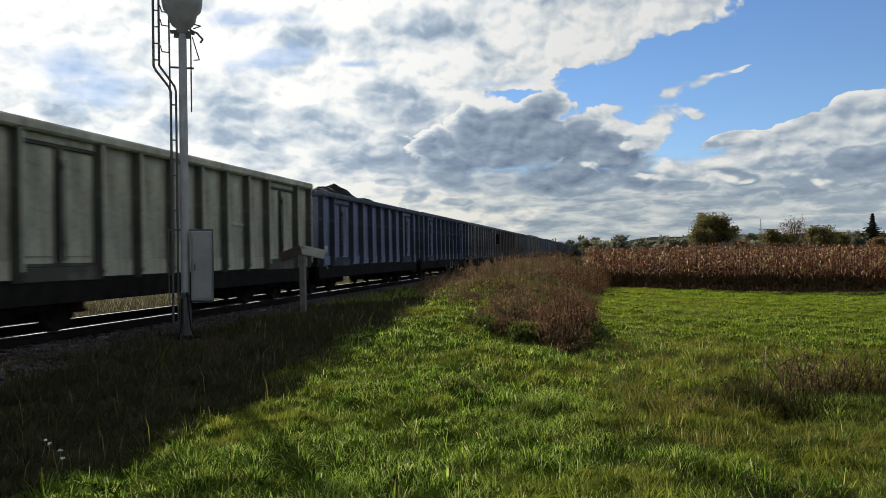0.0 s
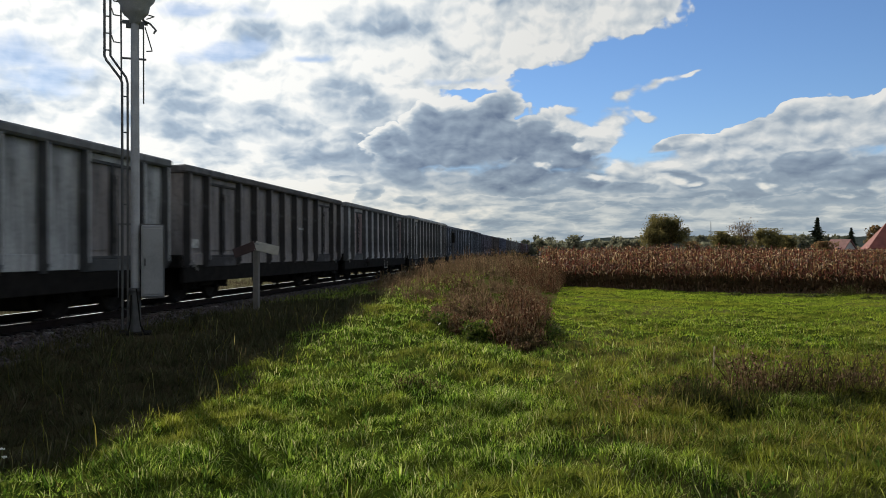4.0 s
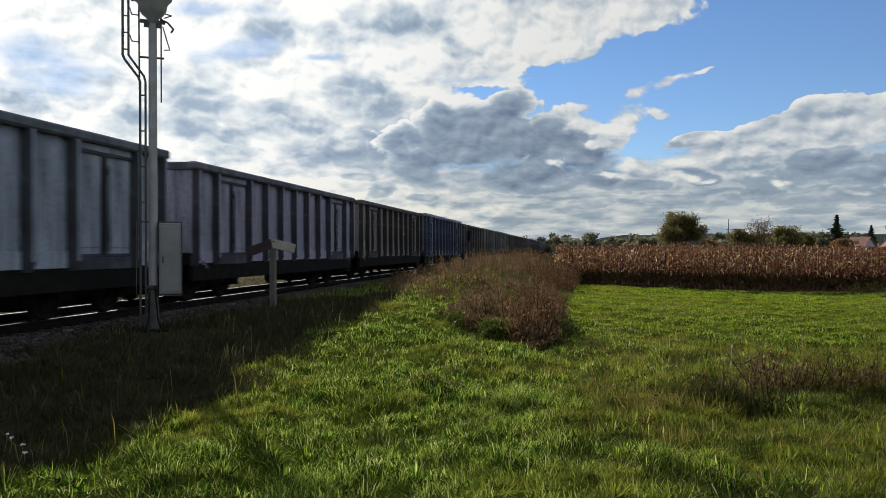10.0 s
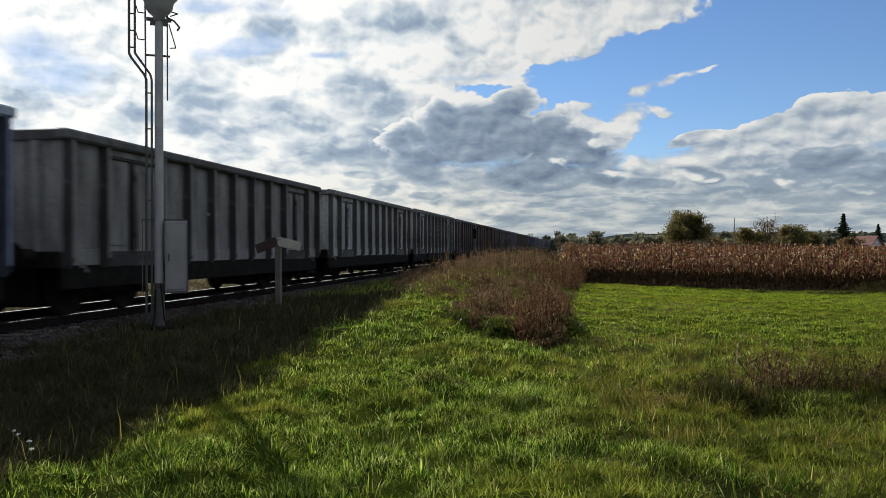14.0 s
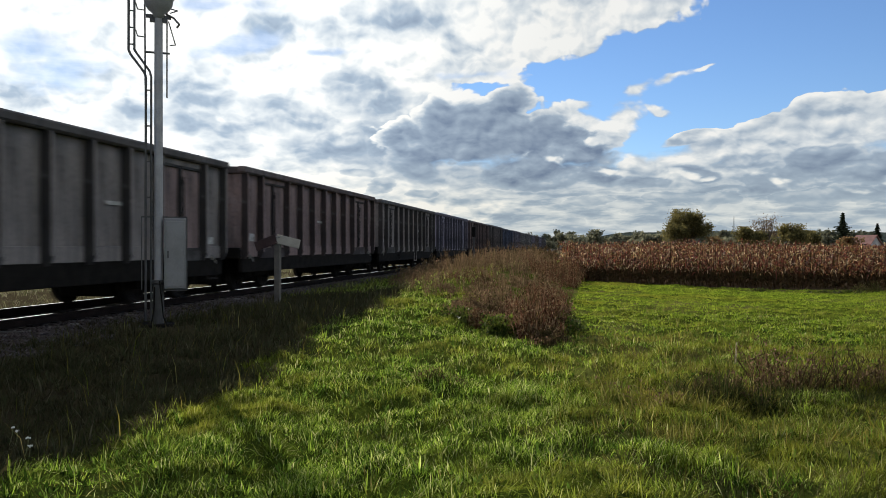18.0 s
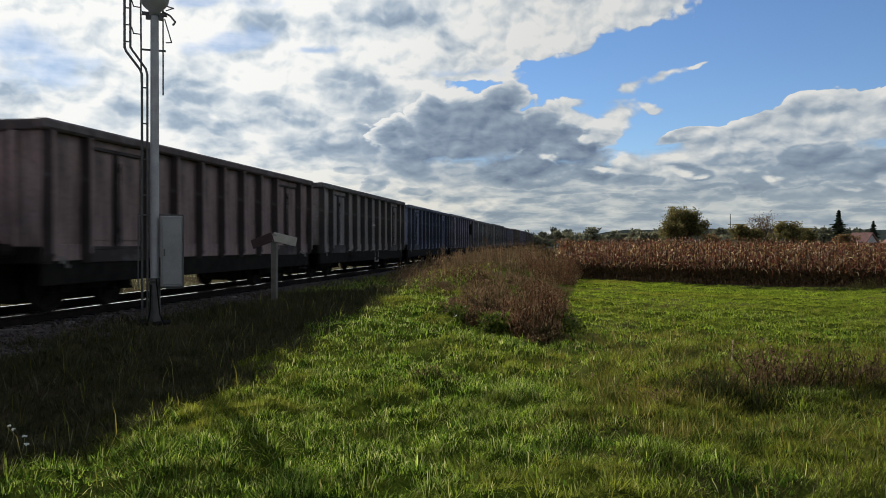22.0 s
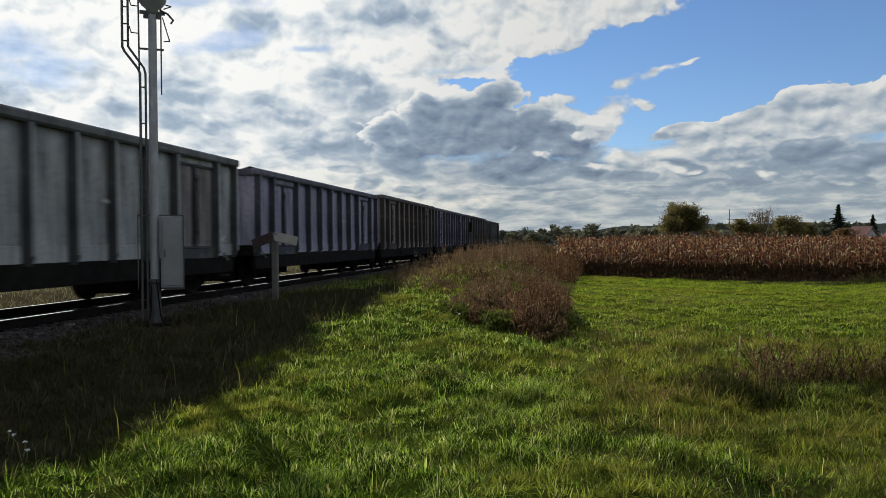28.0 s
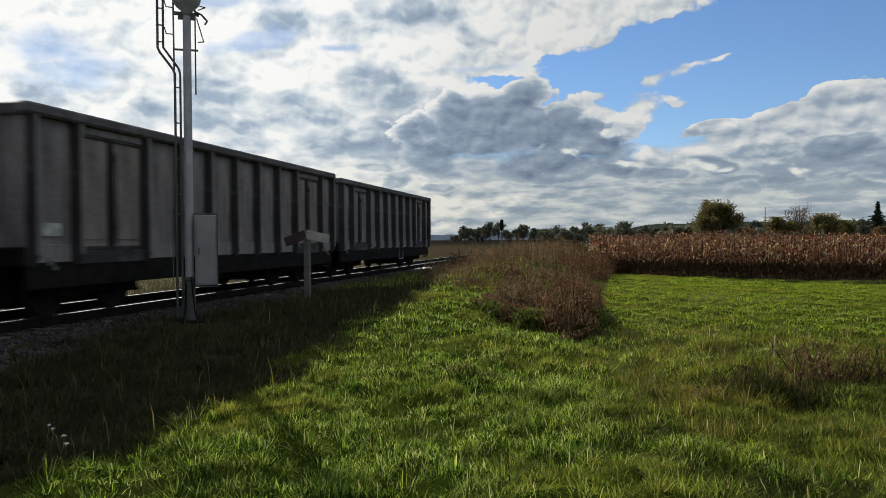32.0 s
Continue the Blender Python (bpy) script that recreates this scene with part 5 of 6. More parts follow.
    tagged(ob, "pale dry grass beyond the track", "grass", kind="stuff")


meadow()


def weed_stand(name, cx, cy, rx, ry, h, stems, seed, mat, label, leafsize=0.034, per=24, slim=0.24, tilt=0.16):
    """A stand of tall dead weeds: upright stems, with many narrow leaves and pale seed heads along them."""
    rng = np.random.default_rng(seed)
    t = rng.random(stems) ** 0.5
    a = rng.random(stems) * 2 * np.pi
    edge = 1 + 0.22 * np.sin(3 * a + seed) + 0.15 * np.sin(5 * a + 2 * seed)
    x, y = cx + rx * edge * t * np.cos(a), cy + ry * edge * t * np.sin(a)
    patchy = 0.75 + 0.35 * np.sin(x * 3.1 + seed) * np.cos(y * 2.3 + seed)
    hh = h * (0.45 + 0.65 * rng.random(stems) ** 1.5) * (1 - 0.3 * t ** 2) * patchy
    z = ground_z(x, y)
    stand = new(name)
    stand.location = (cx, cy, 0)
    tagged(stand, label, "weeds", "dead weeds on the bank")
    lean = rng.normal(0, tilt, (stems, 2)) + 0.15 * np.stack([np.cos(a), np.sin(a)], -1) * t[:, None]
    base = np.stack([x - cx, y - cy, z - 0.02], -1)
    tip = base + np.column_stack([lean * hh[:, None], hh])
    V, F = [], []
    wide = max(0.005, leafsize * 0.22)
    for turn in (0.0, 1.57):
        s = np.array([math.cos(turn), math.sin(turn), 0]) * wide
        F.append(np.arange(stems)[:, None] * 4 + [0, 1, 2, 3] + sum(len(v) for v in V))
        V.append(np.stack([base - s, base + s, tip + s * 0.4, tip - s * 0.4], 1).reshape(-1, 3))
    tagged(soup("stalk_mass", np.concatenate(V), np.concatenate(F), mat, stand), kind="stuff")

    def sprays(kind, count, lo, hi, size, thin, colour):
        u = lo + (hi - lo) * rng.random((stems, count)) ** 0.9
        pos = base[:, None] + (tip - base)[:, None] * u[..., None]
        pos = (pos + rng.normal(0, 1, pos.shape) * (0.03 + 0.12 * (1.05 - u)[..., None] * h) * np.array([0.9, 0.9, 0.5])).reshape(-1, 3)
        pos[:, 2] = np.maximum(pos[:, 2], np.repeat(base[:, 2], count) + 0.03)
        m = len(pos)
        e1 = rng.normal(0, 1, (m, 3)) + np.array([0, 0, 1.1])
        e1 /= np.linalg.norm(e1, axis=1)[:, None]
        e2 = np.cross(e1, rng.normal(0, 1, (m, 3)))
        e2 /= np.linalg.norm(e2, axis=1)[:, None]
        sz = size * (0.5 + rng.random((m, 1)))
        q = np.stack([pos - e1 * sz, pos + e2 * sz * thin, pos + e1 * sz, pos - e2 * sz * thin], 1)
        tagged(soup(kind, q.reshape(-1, 3), np.arange(m)[:, None] * 4 + [0, 1, 2, 3], colour, stand), kind="stuff")

    sprays("foliage", per, 0.03, 1.0, leafsize, slim, mat)
    sprays("seed_spray", 5, 0.75, 1.05, leafsize * 0.5, 0.5, M_WEEDPALE)
    return stand


RUST, DEAD = "reddish-brown dead weeds of the tangled bush", "brown dead weeds on the low bank"
weed_stand("weed_bush", -1.3, 14.15, 0.36, 0.34, 0.36, 60, 31, M_BRAMBLE, "green bramble at the foot of the dead bush", 0.03, 34, 0.5)
weed_stand("weed_bush", -2.05, 15.3, 0.4, 0.5, 0.36, 60, 62, M_BRAMBLE, "green bramble at the foot of the dead bush", 0.03, 26, 0.5)
weed_stand("weed_bush", -0.2, 14.9, 0.24, 0.8, 0.42, 70, 44, M_BRAMBLE, "green bramble along the flank of the dead bush", 0.03, 30, 0.5)
weed_stand("weed_bush", -0.52, 13.15, 0.3, 0.34, 0.44, 60, 32, M_WEEDDARK, "withered dark stalks at the tip of the bush", 0.042, 20, 0.18)
weed_stand("weed_bush", -0.66, 13.9, 0.4, 0.6, 0.66, 120, 46, M_WEED, RUST, 0.05, 20, 0.17)
weed_stand("weed_bush", -0.8, 15.0, 0.6, 0.8, 0.8, 170, 47, M_WEED, RUST, 0.05, 20, 0.17)
weed_stand("weed_bush", -1.5, 15.1, 0.5, 0.7, 0.66, 110, 53, M_WEED, RUST, 0.05, 20, 0.17)
weed_stand("weed_bush", -2.0, 16.4, 0.6, 0.9, 0.62, 110, 54, M_WEEDPALE, RUST, 0.046, 20, 0.18)
weed_stand("weed_bush", -0.95, 16.7, 0.7, 1.0, 0.8, 170, 55, M_WEED, RUST, 0.05, 20, 0.17)
weed_stand("weed_bush", -1.6, 18.1, 0.8, 1.3, 0.5, 110, 48, M_WEEDPALE, RUST, 0.046, 22, 0.2)
weed_stand("weed_bush", -0.65, 18.6, 0.5, 1.4, 0.64, 120, 49, M_WEED, RUST, 0.046, 22, 0.2)
weed_stand("weed_bush", -3.3, 19.4, 0.7, 1.0, 0.46, 80, 63, M_WEEDPALE, DEAD, 0.04, 16, 0.15)
weed_stand("weed_bush", -4.2, 21.8, 0.8, 1.4, 0.52, 110, 64, M_WEEDPALE, DEAD, 0.04, 16, 0.15)
weed_stand("weed_bush", -5.0, 24.8, 0.8, 1.6, 0.56, 120, 65, M_WEEDPALE, DEAD, 0.042, 16, 0.15)
weed_stand("weed_bush", -2.9, 22.6, 0.8, 1.2, 0.55, 90, 66, M_WEED, DEAD, 0.04, 16, 0.15)
weed_stand("weed_bush", -5.7, 28.5, 0.8, 2.0, 0.62, 120, 67, M_WEEDPALE, DEAD, 0.045, 16, 0.15)
weed_stand("weed_bush", -2.1, 21.0, 0.9, 1.6, 0.55, 90, 33, M_WEEDPALE, DEAD, 0.0406, 22, 0.15)
weed_stand("weed_bush", -0.9, 22.6, 0.6, 2.2, 0.74, 150, 50, M_WEED, "reddish-brown dead weeds beside the field", 0.03, 36)
weed_stand("weed_bush", -3.2, 25.0, 1.1, 2.2, 0.56, 110, 34, M_WEEDPALE, DEAD, 0.0435, 19, 0.15)
weed_stand("weed_bush", -1.4, 27.5, 1.0, 2.8, 0.72, 170, 35, M_WEEDPALE, "brown dead weeds beside the field", 0.0493, 19, 0.15)
weed_stand("weed_bush", -4.6, 29.5, 1.3, 3.0, 0.95, 240, 51, M_WEEDPALE, DEAD, 0.0493, 18, 0.15)
weed_stand("weed_bush", -5.9, 33, 1.0, 4.0, 0.95, 220, 52, M_WEEDPALE, DEAD, 0.0551, 16, 0.15)
weed_stand("weed_bush", -4.2, 36, 2.2, 5, 1.15, 420, 36, M_WEEDPALE, DEAD, 0.058, 17, 0.15)
weed_stand("weed_bush", -1.0, 38, 1.3, 5.0, 1.25, 360, 37, M_WEED, "tall brown weeds at the field corner", 0.042, 28)
weed_stand("weed_bush", -3.4, 52, 2.8, 9, 1.1, 520, 38, M_WEEDPALE, "brown dead weeds along the track", 0.06)
weed_stand("weed_bush", -4.5, 75, 3.5, 14, 1.2, 560, 39, M_WEEDDARK, "brown dead weeds along the track", 0.09)
weed_stand("weed_bush", -0.2, 45.5, 1.2, 4.5, 1.35, 420, 45, M_WEED, "tall brown weeds at the maize corner", 0.055)
STALKS = "thin brown stalks of a weed tuft in the meadow"
weed_stand("weed_tuft", 2.3, 9.3, 0.5, 0.4, 0.74, 130, 40, M_WEEDDARK, STALKS, 0.036, 10, 0.13, 0.34)
weed_stand("weed_tuft", 1.6, 8.8, 0.42, 0.25, 0.34, 60, 41, M_WEEDDARK, "low dark weed tuft in the meadow", 0.026, 12, 0.16, 0.3)
weed_stand("weed_tuft", 3.15, 9.1, 0.4, 0.35, 0.48, 70, 42, M_WEEDDARK, STALKS, 0.034, 9, 0.12, 0.4)
weed_stand("weed_tuft", 4.1, 9.7, 0.5, 0.4, 0.4, 60, 56, M_WEEDDARK, STALKS, 0.034, 9, 0.12, 0.4)
weed_stand("weed_tuft", 0.75, 8.2, 0.4, 0.3, 0.34, 50, 57, M_DRYGRASS, "straw-brown stalks of a low weed tuft", 0.03, 8, 0.12, 0.4)
EDGE = "low green weeds at the foot of the maize"
weed_stand("weed_tuft", 7.3, 34.3, 0.3, 0.2, 0.24, 26, 58, M_BRAMBLE, EDGE, 0.05, 20, 0.4, 0.3)
weed_stand("weed_tuft", 10.0, 33.4, 1.1, 0.35, 0.2, 60, 59, M_BRAMBLE, EDGE, 0.05, 20, 0.4, 0.3)
weed_stand("weed_tuft", 11.7, 34.8, 0.7, 0.3, 0.7, 50, 60, M_PALEDRY, "pale dry weeds at the foot of the maize", 0.04, 14, 0.2, 0.3)
weed_stand("weed_tuft", 13.2, 31.8, 1.6, 0.6, 0.2, 80, 61, M_BRAMBLE, EDGE, 0.05, 20, 0.4, 0.3)
weed_stand("weed_tuft", -1.55, 8.9, 0.28, 0.22, 0.2, 26, 43, M_WEEDDARK, "small dark weed tuft in the grass", 0.018, 12)


def dark_clumps():
    rng = np.random.default_rng(5)
    c = np.array([(x, y, 0.0) for x, y in zip(np.concatenate([rng.uniform(1.0, 2.2, 42), rng.uniform(2.2, 4.6, 26)]), rng.normal(8.75, 0.28, 68))])
    tussocks("dark_grass_clumps", c, 56, 0.15, 0.24, 0.008, M_SHADY, 18, "dark coarse grass at the foot of the weed tufts")
    stake = new("marker_stake")
    stake.location = (2.08, 11.18, float(ground_z(2.08, 11.18)))
    tagged(stake, "thin pale wooden marker stake in the grass", "stake")
    part("shaft", rod(bmesh.new(), (0, 0, -0.05), (0.02, 0, 0.32), 0.011, 6, 0.009), M_STAKE, stake)


dark_clumps()


def flowers():
    rng = np.random.default_rng(77)
    spots = [(-4.41, 5.66), (-4.33, 5.61), (-3.95, 5.25), (-4.04, 5.35)]
    for x, y in spots:
        z = float(ground_z(x, y))
        f = new("umbel_flower")
        f.location = (x, y, z)
        tagged(f, "white umbel flower on a thin stem", "wild flower", "white umbels in the grass")
        part("stem", bent(bmesh.new(), [(0, 0, 0), (0.02, 0.01, 0.09), (0.03, 0.0, 0.14)], 0.003, 5), M_FLOWERSTEM, f)
        bm = bmesh.new()
        for _ in range(16):
            a, r = rng.random() * 6.28, rng.random() ** 0.5 * 0.016
            bmesh.ops.create_icosphere(bm, subdivisions=1, radius=0.005, matrix=Matrix.Translation((0.03 + r * math.cos(a), r * math.sin(a), 0.145 + 0.012 * rng.random())))
        part("umbel", bm, M_FLOWER, f)


flowers()


# ---- maize field ----
CORN_LINE = ((-0.9, 44.5), (2.0, 40.8), (4.6, 38.2), (7.3, 36.5), (24.0, 36.2), (60.0, 37.5))


def maize():
    rng = np.random.default_rng(55)
    lx, ly = zip(*CORN_LINE)
    V, F, SV, SF, LV, LF = [], [], [], [], [], []
    spots = []
    for row in range(60):
        step = 0.16 if row < 6 else (0.4 if row < 20 else 1.0)
        off = row * 0.75 if row < 20 else 15 + (row - 20) * 2.6
        xs = np.arange(-0.9 + off * 0.02, 46 if row < 12 else 70, step)
        xs = xs + rng.normal(0, 0.05, len(xs))
        ys = np.interp(xs, lx, ly) + off + rng.normal(0, 0.06, len(xs))
        keep = (xs < 0.52 * ys + 4)
        spots.append(np.column_stack([xs, ys, np.full(len(xs), row)])[keep])
    P = np.concatenate(spots)
    n = len(P)
    H = (1.95 + 0.12 * np.sin(P[:, 0] * 0.3) + rng.normal(0, 0.055, n))
    Z = ground_z(P[:, 0], P[:, 1])
    base = np.column_stack([P[:, :2], Z])
    lean = rng.normal(0, 0.05, (n, 2))
    top = base + np.column_stack([lean * H[:, None], H])
    far = P[:, 2] >= 6
    # stalks with a tassel
    for turn in (0.4, 1.97):
        s = np.array([math.cos(turn), math.sin(turn), 0]) * 0.013
        q = np.stack([base - s, base + s, top + s * 0.4, top - s * 0.4], 1)
        SF.append(np.arange(n)[:, None] * 4 + [0, 1, 2, 3] + sum(len(v) for v in SV))
        SV.append(q.reshape(-1, 3))
    # arching leaves: four-segment strips
    for k in range(17):
        sel = ~far if k < 7 else np.ones(n, bool)
        m = sel.sum()
        u = 0.1 + 0.055 * k + rng.normal(0, 0.03, m)
        p0 = base[sel] + (top - base)[sel] * u[:, None]
        a = rng.random(m) * 2 * np.pi
        out_ = np.stack([np.cos(a), np.sin(a), np.zeros(m)], -1)
        ln = (0.4 - 0.2 * abs(u - 0.5)) * (0.6 + 0.5 * rng.random(m))
        if k >= 5:
            ln = ln * (0.75 if k < 12 else 0.5)
        rise = rng.uniform(0.2, 0.9, m)
        droop = rng.uniform(0.7, 1.5, m)
        across = np.stack([-np.sin(a), np.cos(a), np.zeros(m)], -1)
        wd = (0.05 if k < 5 else 0.031) * (0.6 + 0.7 * rng.random(m))
        twist = rng.normal(0, 1.3, m)
        strip = []
        for j, (t, wf) in enumerate(((0, 0.6), (0.3, 1.0), (0.65, 0.8), (1.0, 0.06))):
            c = p0 + out_ * (ln * t * (1 - 0.22 * t * droop))[:, None]
            c[:, 2] += ln * (rise * t - droop * t * t)
            side = across * np.cos(twist * t)[:, None] + np.array([0, 0, 1]) * np.sin(twist * t)[:, None]
            strip += [c - side * (wd * wf)[:, None], c + side * (wd * wf)[:, None]]
        q = np.stack(strip, 1)
        # the lowest leaves take the colour that has the shade in it
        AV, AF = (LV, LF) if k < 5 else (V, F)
        i0 = sum(len(v) for v in AV)
        i = (np.arange(m) * 8)[:, None] + i0
        AV.append(q.reshape(-1, 3))
        AF += [i + [0, 1, 3, 2], i + [2, 3, 5, 4], i + [4, 5, 7, 6]]
    tagged(soup("maize_leaves", np.concatenate(V), np.concatenate(F), M_CORN), "ripe dried maize crop with tan and reddish leaves", "maize field", kind="stuff")
    tagged(soup("maize_lower_leaves", np.concatenate(LV), np.concatenate(LF), M_CORNLOW), "dried lower maize leaves, coloured dark for the shade inside the crop", "maize field", kind="stuff")
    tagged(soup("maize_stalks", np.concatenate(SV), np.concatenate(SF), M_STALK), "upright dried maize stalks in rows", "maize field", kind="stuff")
    # the far crop as a rough canopy of tips
    m = 26000
    y = 90 + 190 * rng.random(m) ** 1.3
    x = rng.uniform(-0.01, 0.6, m) * y + 1.5
    tips = np.column_stack([x, y, ground_z(x, y) + 1.2])
    tagged(blades("maize_tops", tips, 0.85, 0.16, 0.9, M_CORN, 91), "tops of the distant ripe maize", "maize field", kind="stuff")
    # a flat sheet in the same darkened stalk colour fills the far crop
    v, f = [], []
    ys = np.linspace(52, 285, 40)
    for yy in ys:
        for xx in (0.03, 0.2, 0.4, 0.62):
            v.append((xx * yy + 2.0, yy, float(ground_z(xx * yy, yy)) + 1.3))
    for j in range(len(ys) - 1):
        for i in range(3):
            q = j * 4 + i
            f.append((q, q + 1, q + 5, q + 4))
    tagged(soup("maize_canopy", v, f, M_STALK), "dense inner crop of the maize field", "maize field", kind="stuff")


maize()


# ---- trees ----
def tree(name, x, y, height, spread, seed, mat, label, leaves=2600, bare=0.0, low=0.25, leaf=0.22, shape=1.0, limbs=13):
    """A tapered trunk with limbs; the crown is many small leaf clumps round the branch ends."""
    rng = np.random.default_rng(seed)
    ob = new(name)
    ob.location = (x, y, float(ground_z(x, y)))
    tagged(ob, label, "tree")
    bm = bmesh.new()
    trunk_top = height * 0.45
    r = height * 0.028
    rod(bm, (0, 0, -0.2), (0, 0, trunk_top), r, 9, r * 0.65)
    tips = []
    for i in range(limbs):
        a = i * 2.4 + rng.normal(0, 0.3)
        z0 = height * (low + (0.45 - low) * rng.random())
        e = rng.uniform(0.2, 1.35)
        ln = spread * rng.uniform(0.65, 1.05)
        mid = Vector((math.cos(a) * ln * 0.5 * math.cos(e), math.sin(a) * ln * 0.5 * math.cos(e), z0 + (height - z0) * 0.45 * math.sin(e)))
        end = Vector((math.cos(a) * ln * math.cos(e), math.sin(a) * ln * math.cos(e), z0 + (height * 0.97 - z0) * math.sin(e) ** shape))
        rod(bm, (0, 0, z0), mid, r * 0.45, 6, r * 0.28)
        rod(bm, mid, end, r * 0.28, 5, r * 0.07)
        tips.append((mid, end))
        for _ in range(4):
            b = end.lerp(mid, rng.random() * 0.8)
            c = b + Vector((rng.normal(0, 1), rng.normal(0, 1), rng.normal(0.5, 0.7))) * spread * 0.2
            c.z = min(c.z, height)
            rod(bm, b, c, r * 0.12, 4, r * 0.03)
            tips.append((b, c))
    part("trunk", bm, M_BARK, ob)
    tv = np.array([[*a, *b] for a, b in tips])
    k = rng.integers(0, len(tv), leaves)
    t = 0.25 + 0.85 * rng.random((leaves, 1))
    c = tv[k, :3] * (1 - t) + tv[k, 3:] * t + rng.normal(0, spread * 0.11, (leaves, 3))
    c[:, 2] = np.clip(c[:, 2], height * low * 0.5, height * 1.02)
    e1 = rng.normal(0, 1, (leaves, 3))
    e1 /= np.linalg.norm(e1, axis=1)[:, None]
    e2 = np.cross(e1, rng.normal(0, 1, (leaves, 3)))
    e2 /= np.linalg.norm(e2, axis=1)[:, None]
    s = leaf * (0.45 + 0.9 * rng.random((leaves, 1)))
    V = np.stack([c - e1 * s, c + e2 * s * 0.6, c + e1 * s, c - e2 * s * 0.6], 1).reshape(-1, 3)
    n = int(leaves * (1 - bare))
    soup("crown", V[:n * 4], np.arange(n)[:, None] * 4 + [0, 1, 2, 3], mat, ob)
    return ob


def polar(bearing, dist):
    a = radians(bearing)
    return dist * math.sin(a), dist * math.cos(a)


def spruce(x, y, height, spread, seed, label):
    rng = np.random.default_rng(seed)
    ob = new("spruce_tree")
    ob.location = (x, y, float(ground_z(x, y)))
    tagged(ob, label, "tree")
    part("trunk", rod(bmesh.new(), (0, 0, -0.2), (0, 0, height), height * 0.018, 8, 0.02), M_BARK, ob)
    V = []
    for tier in np.linspace(0.1, 0.98, 24):
        r = (spread * (1 - tier) + 0.08) * rng.uniform(0.6, 1.2)
        for a in np.arange(0, 6.28, 6.28 / 11):
            a = a + rng.normal(0, 0.2)
            ln = r * rng.uniform(0.45, 1.15)
            lift = rng.normal(0, 0.03) * height * (1 - tier)
            for s in np.linspace(0.15, 1, 7):
                c = np.array([math.cos(a) * ln * s, math.sin(a) * ln * s, height * tier + lift - 0.34 * ln * s + 0.12 * ln * s * s])
                for _ in range(4):
                    d = rng.normal(0, 1, 3) * np.array([1, 1, 0.6])
                    d /= np.linalg.norm(d)
                    e = np.cross(d, rng.normal(0, 1, 3))
                    e /= np.linalg.norm(e)
                    w = 0.3 * (1.1 - 0.5 * s) * (height / 9)
                    V += [c - d * w, c + e * w * 0.5, c + d * w, c - e * w * 0.5]
    n = len(V) // 4
    soup("crown", V, np.arange(n)[:, None] * 4 + [0, 1, 2, 3], M_NEEDLE, ob)


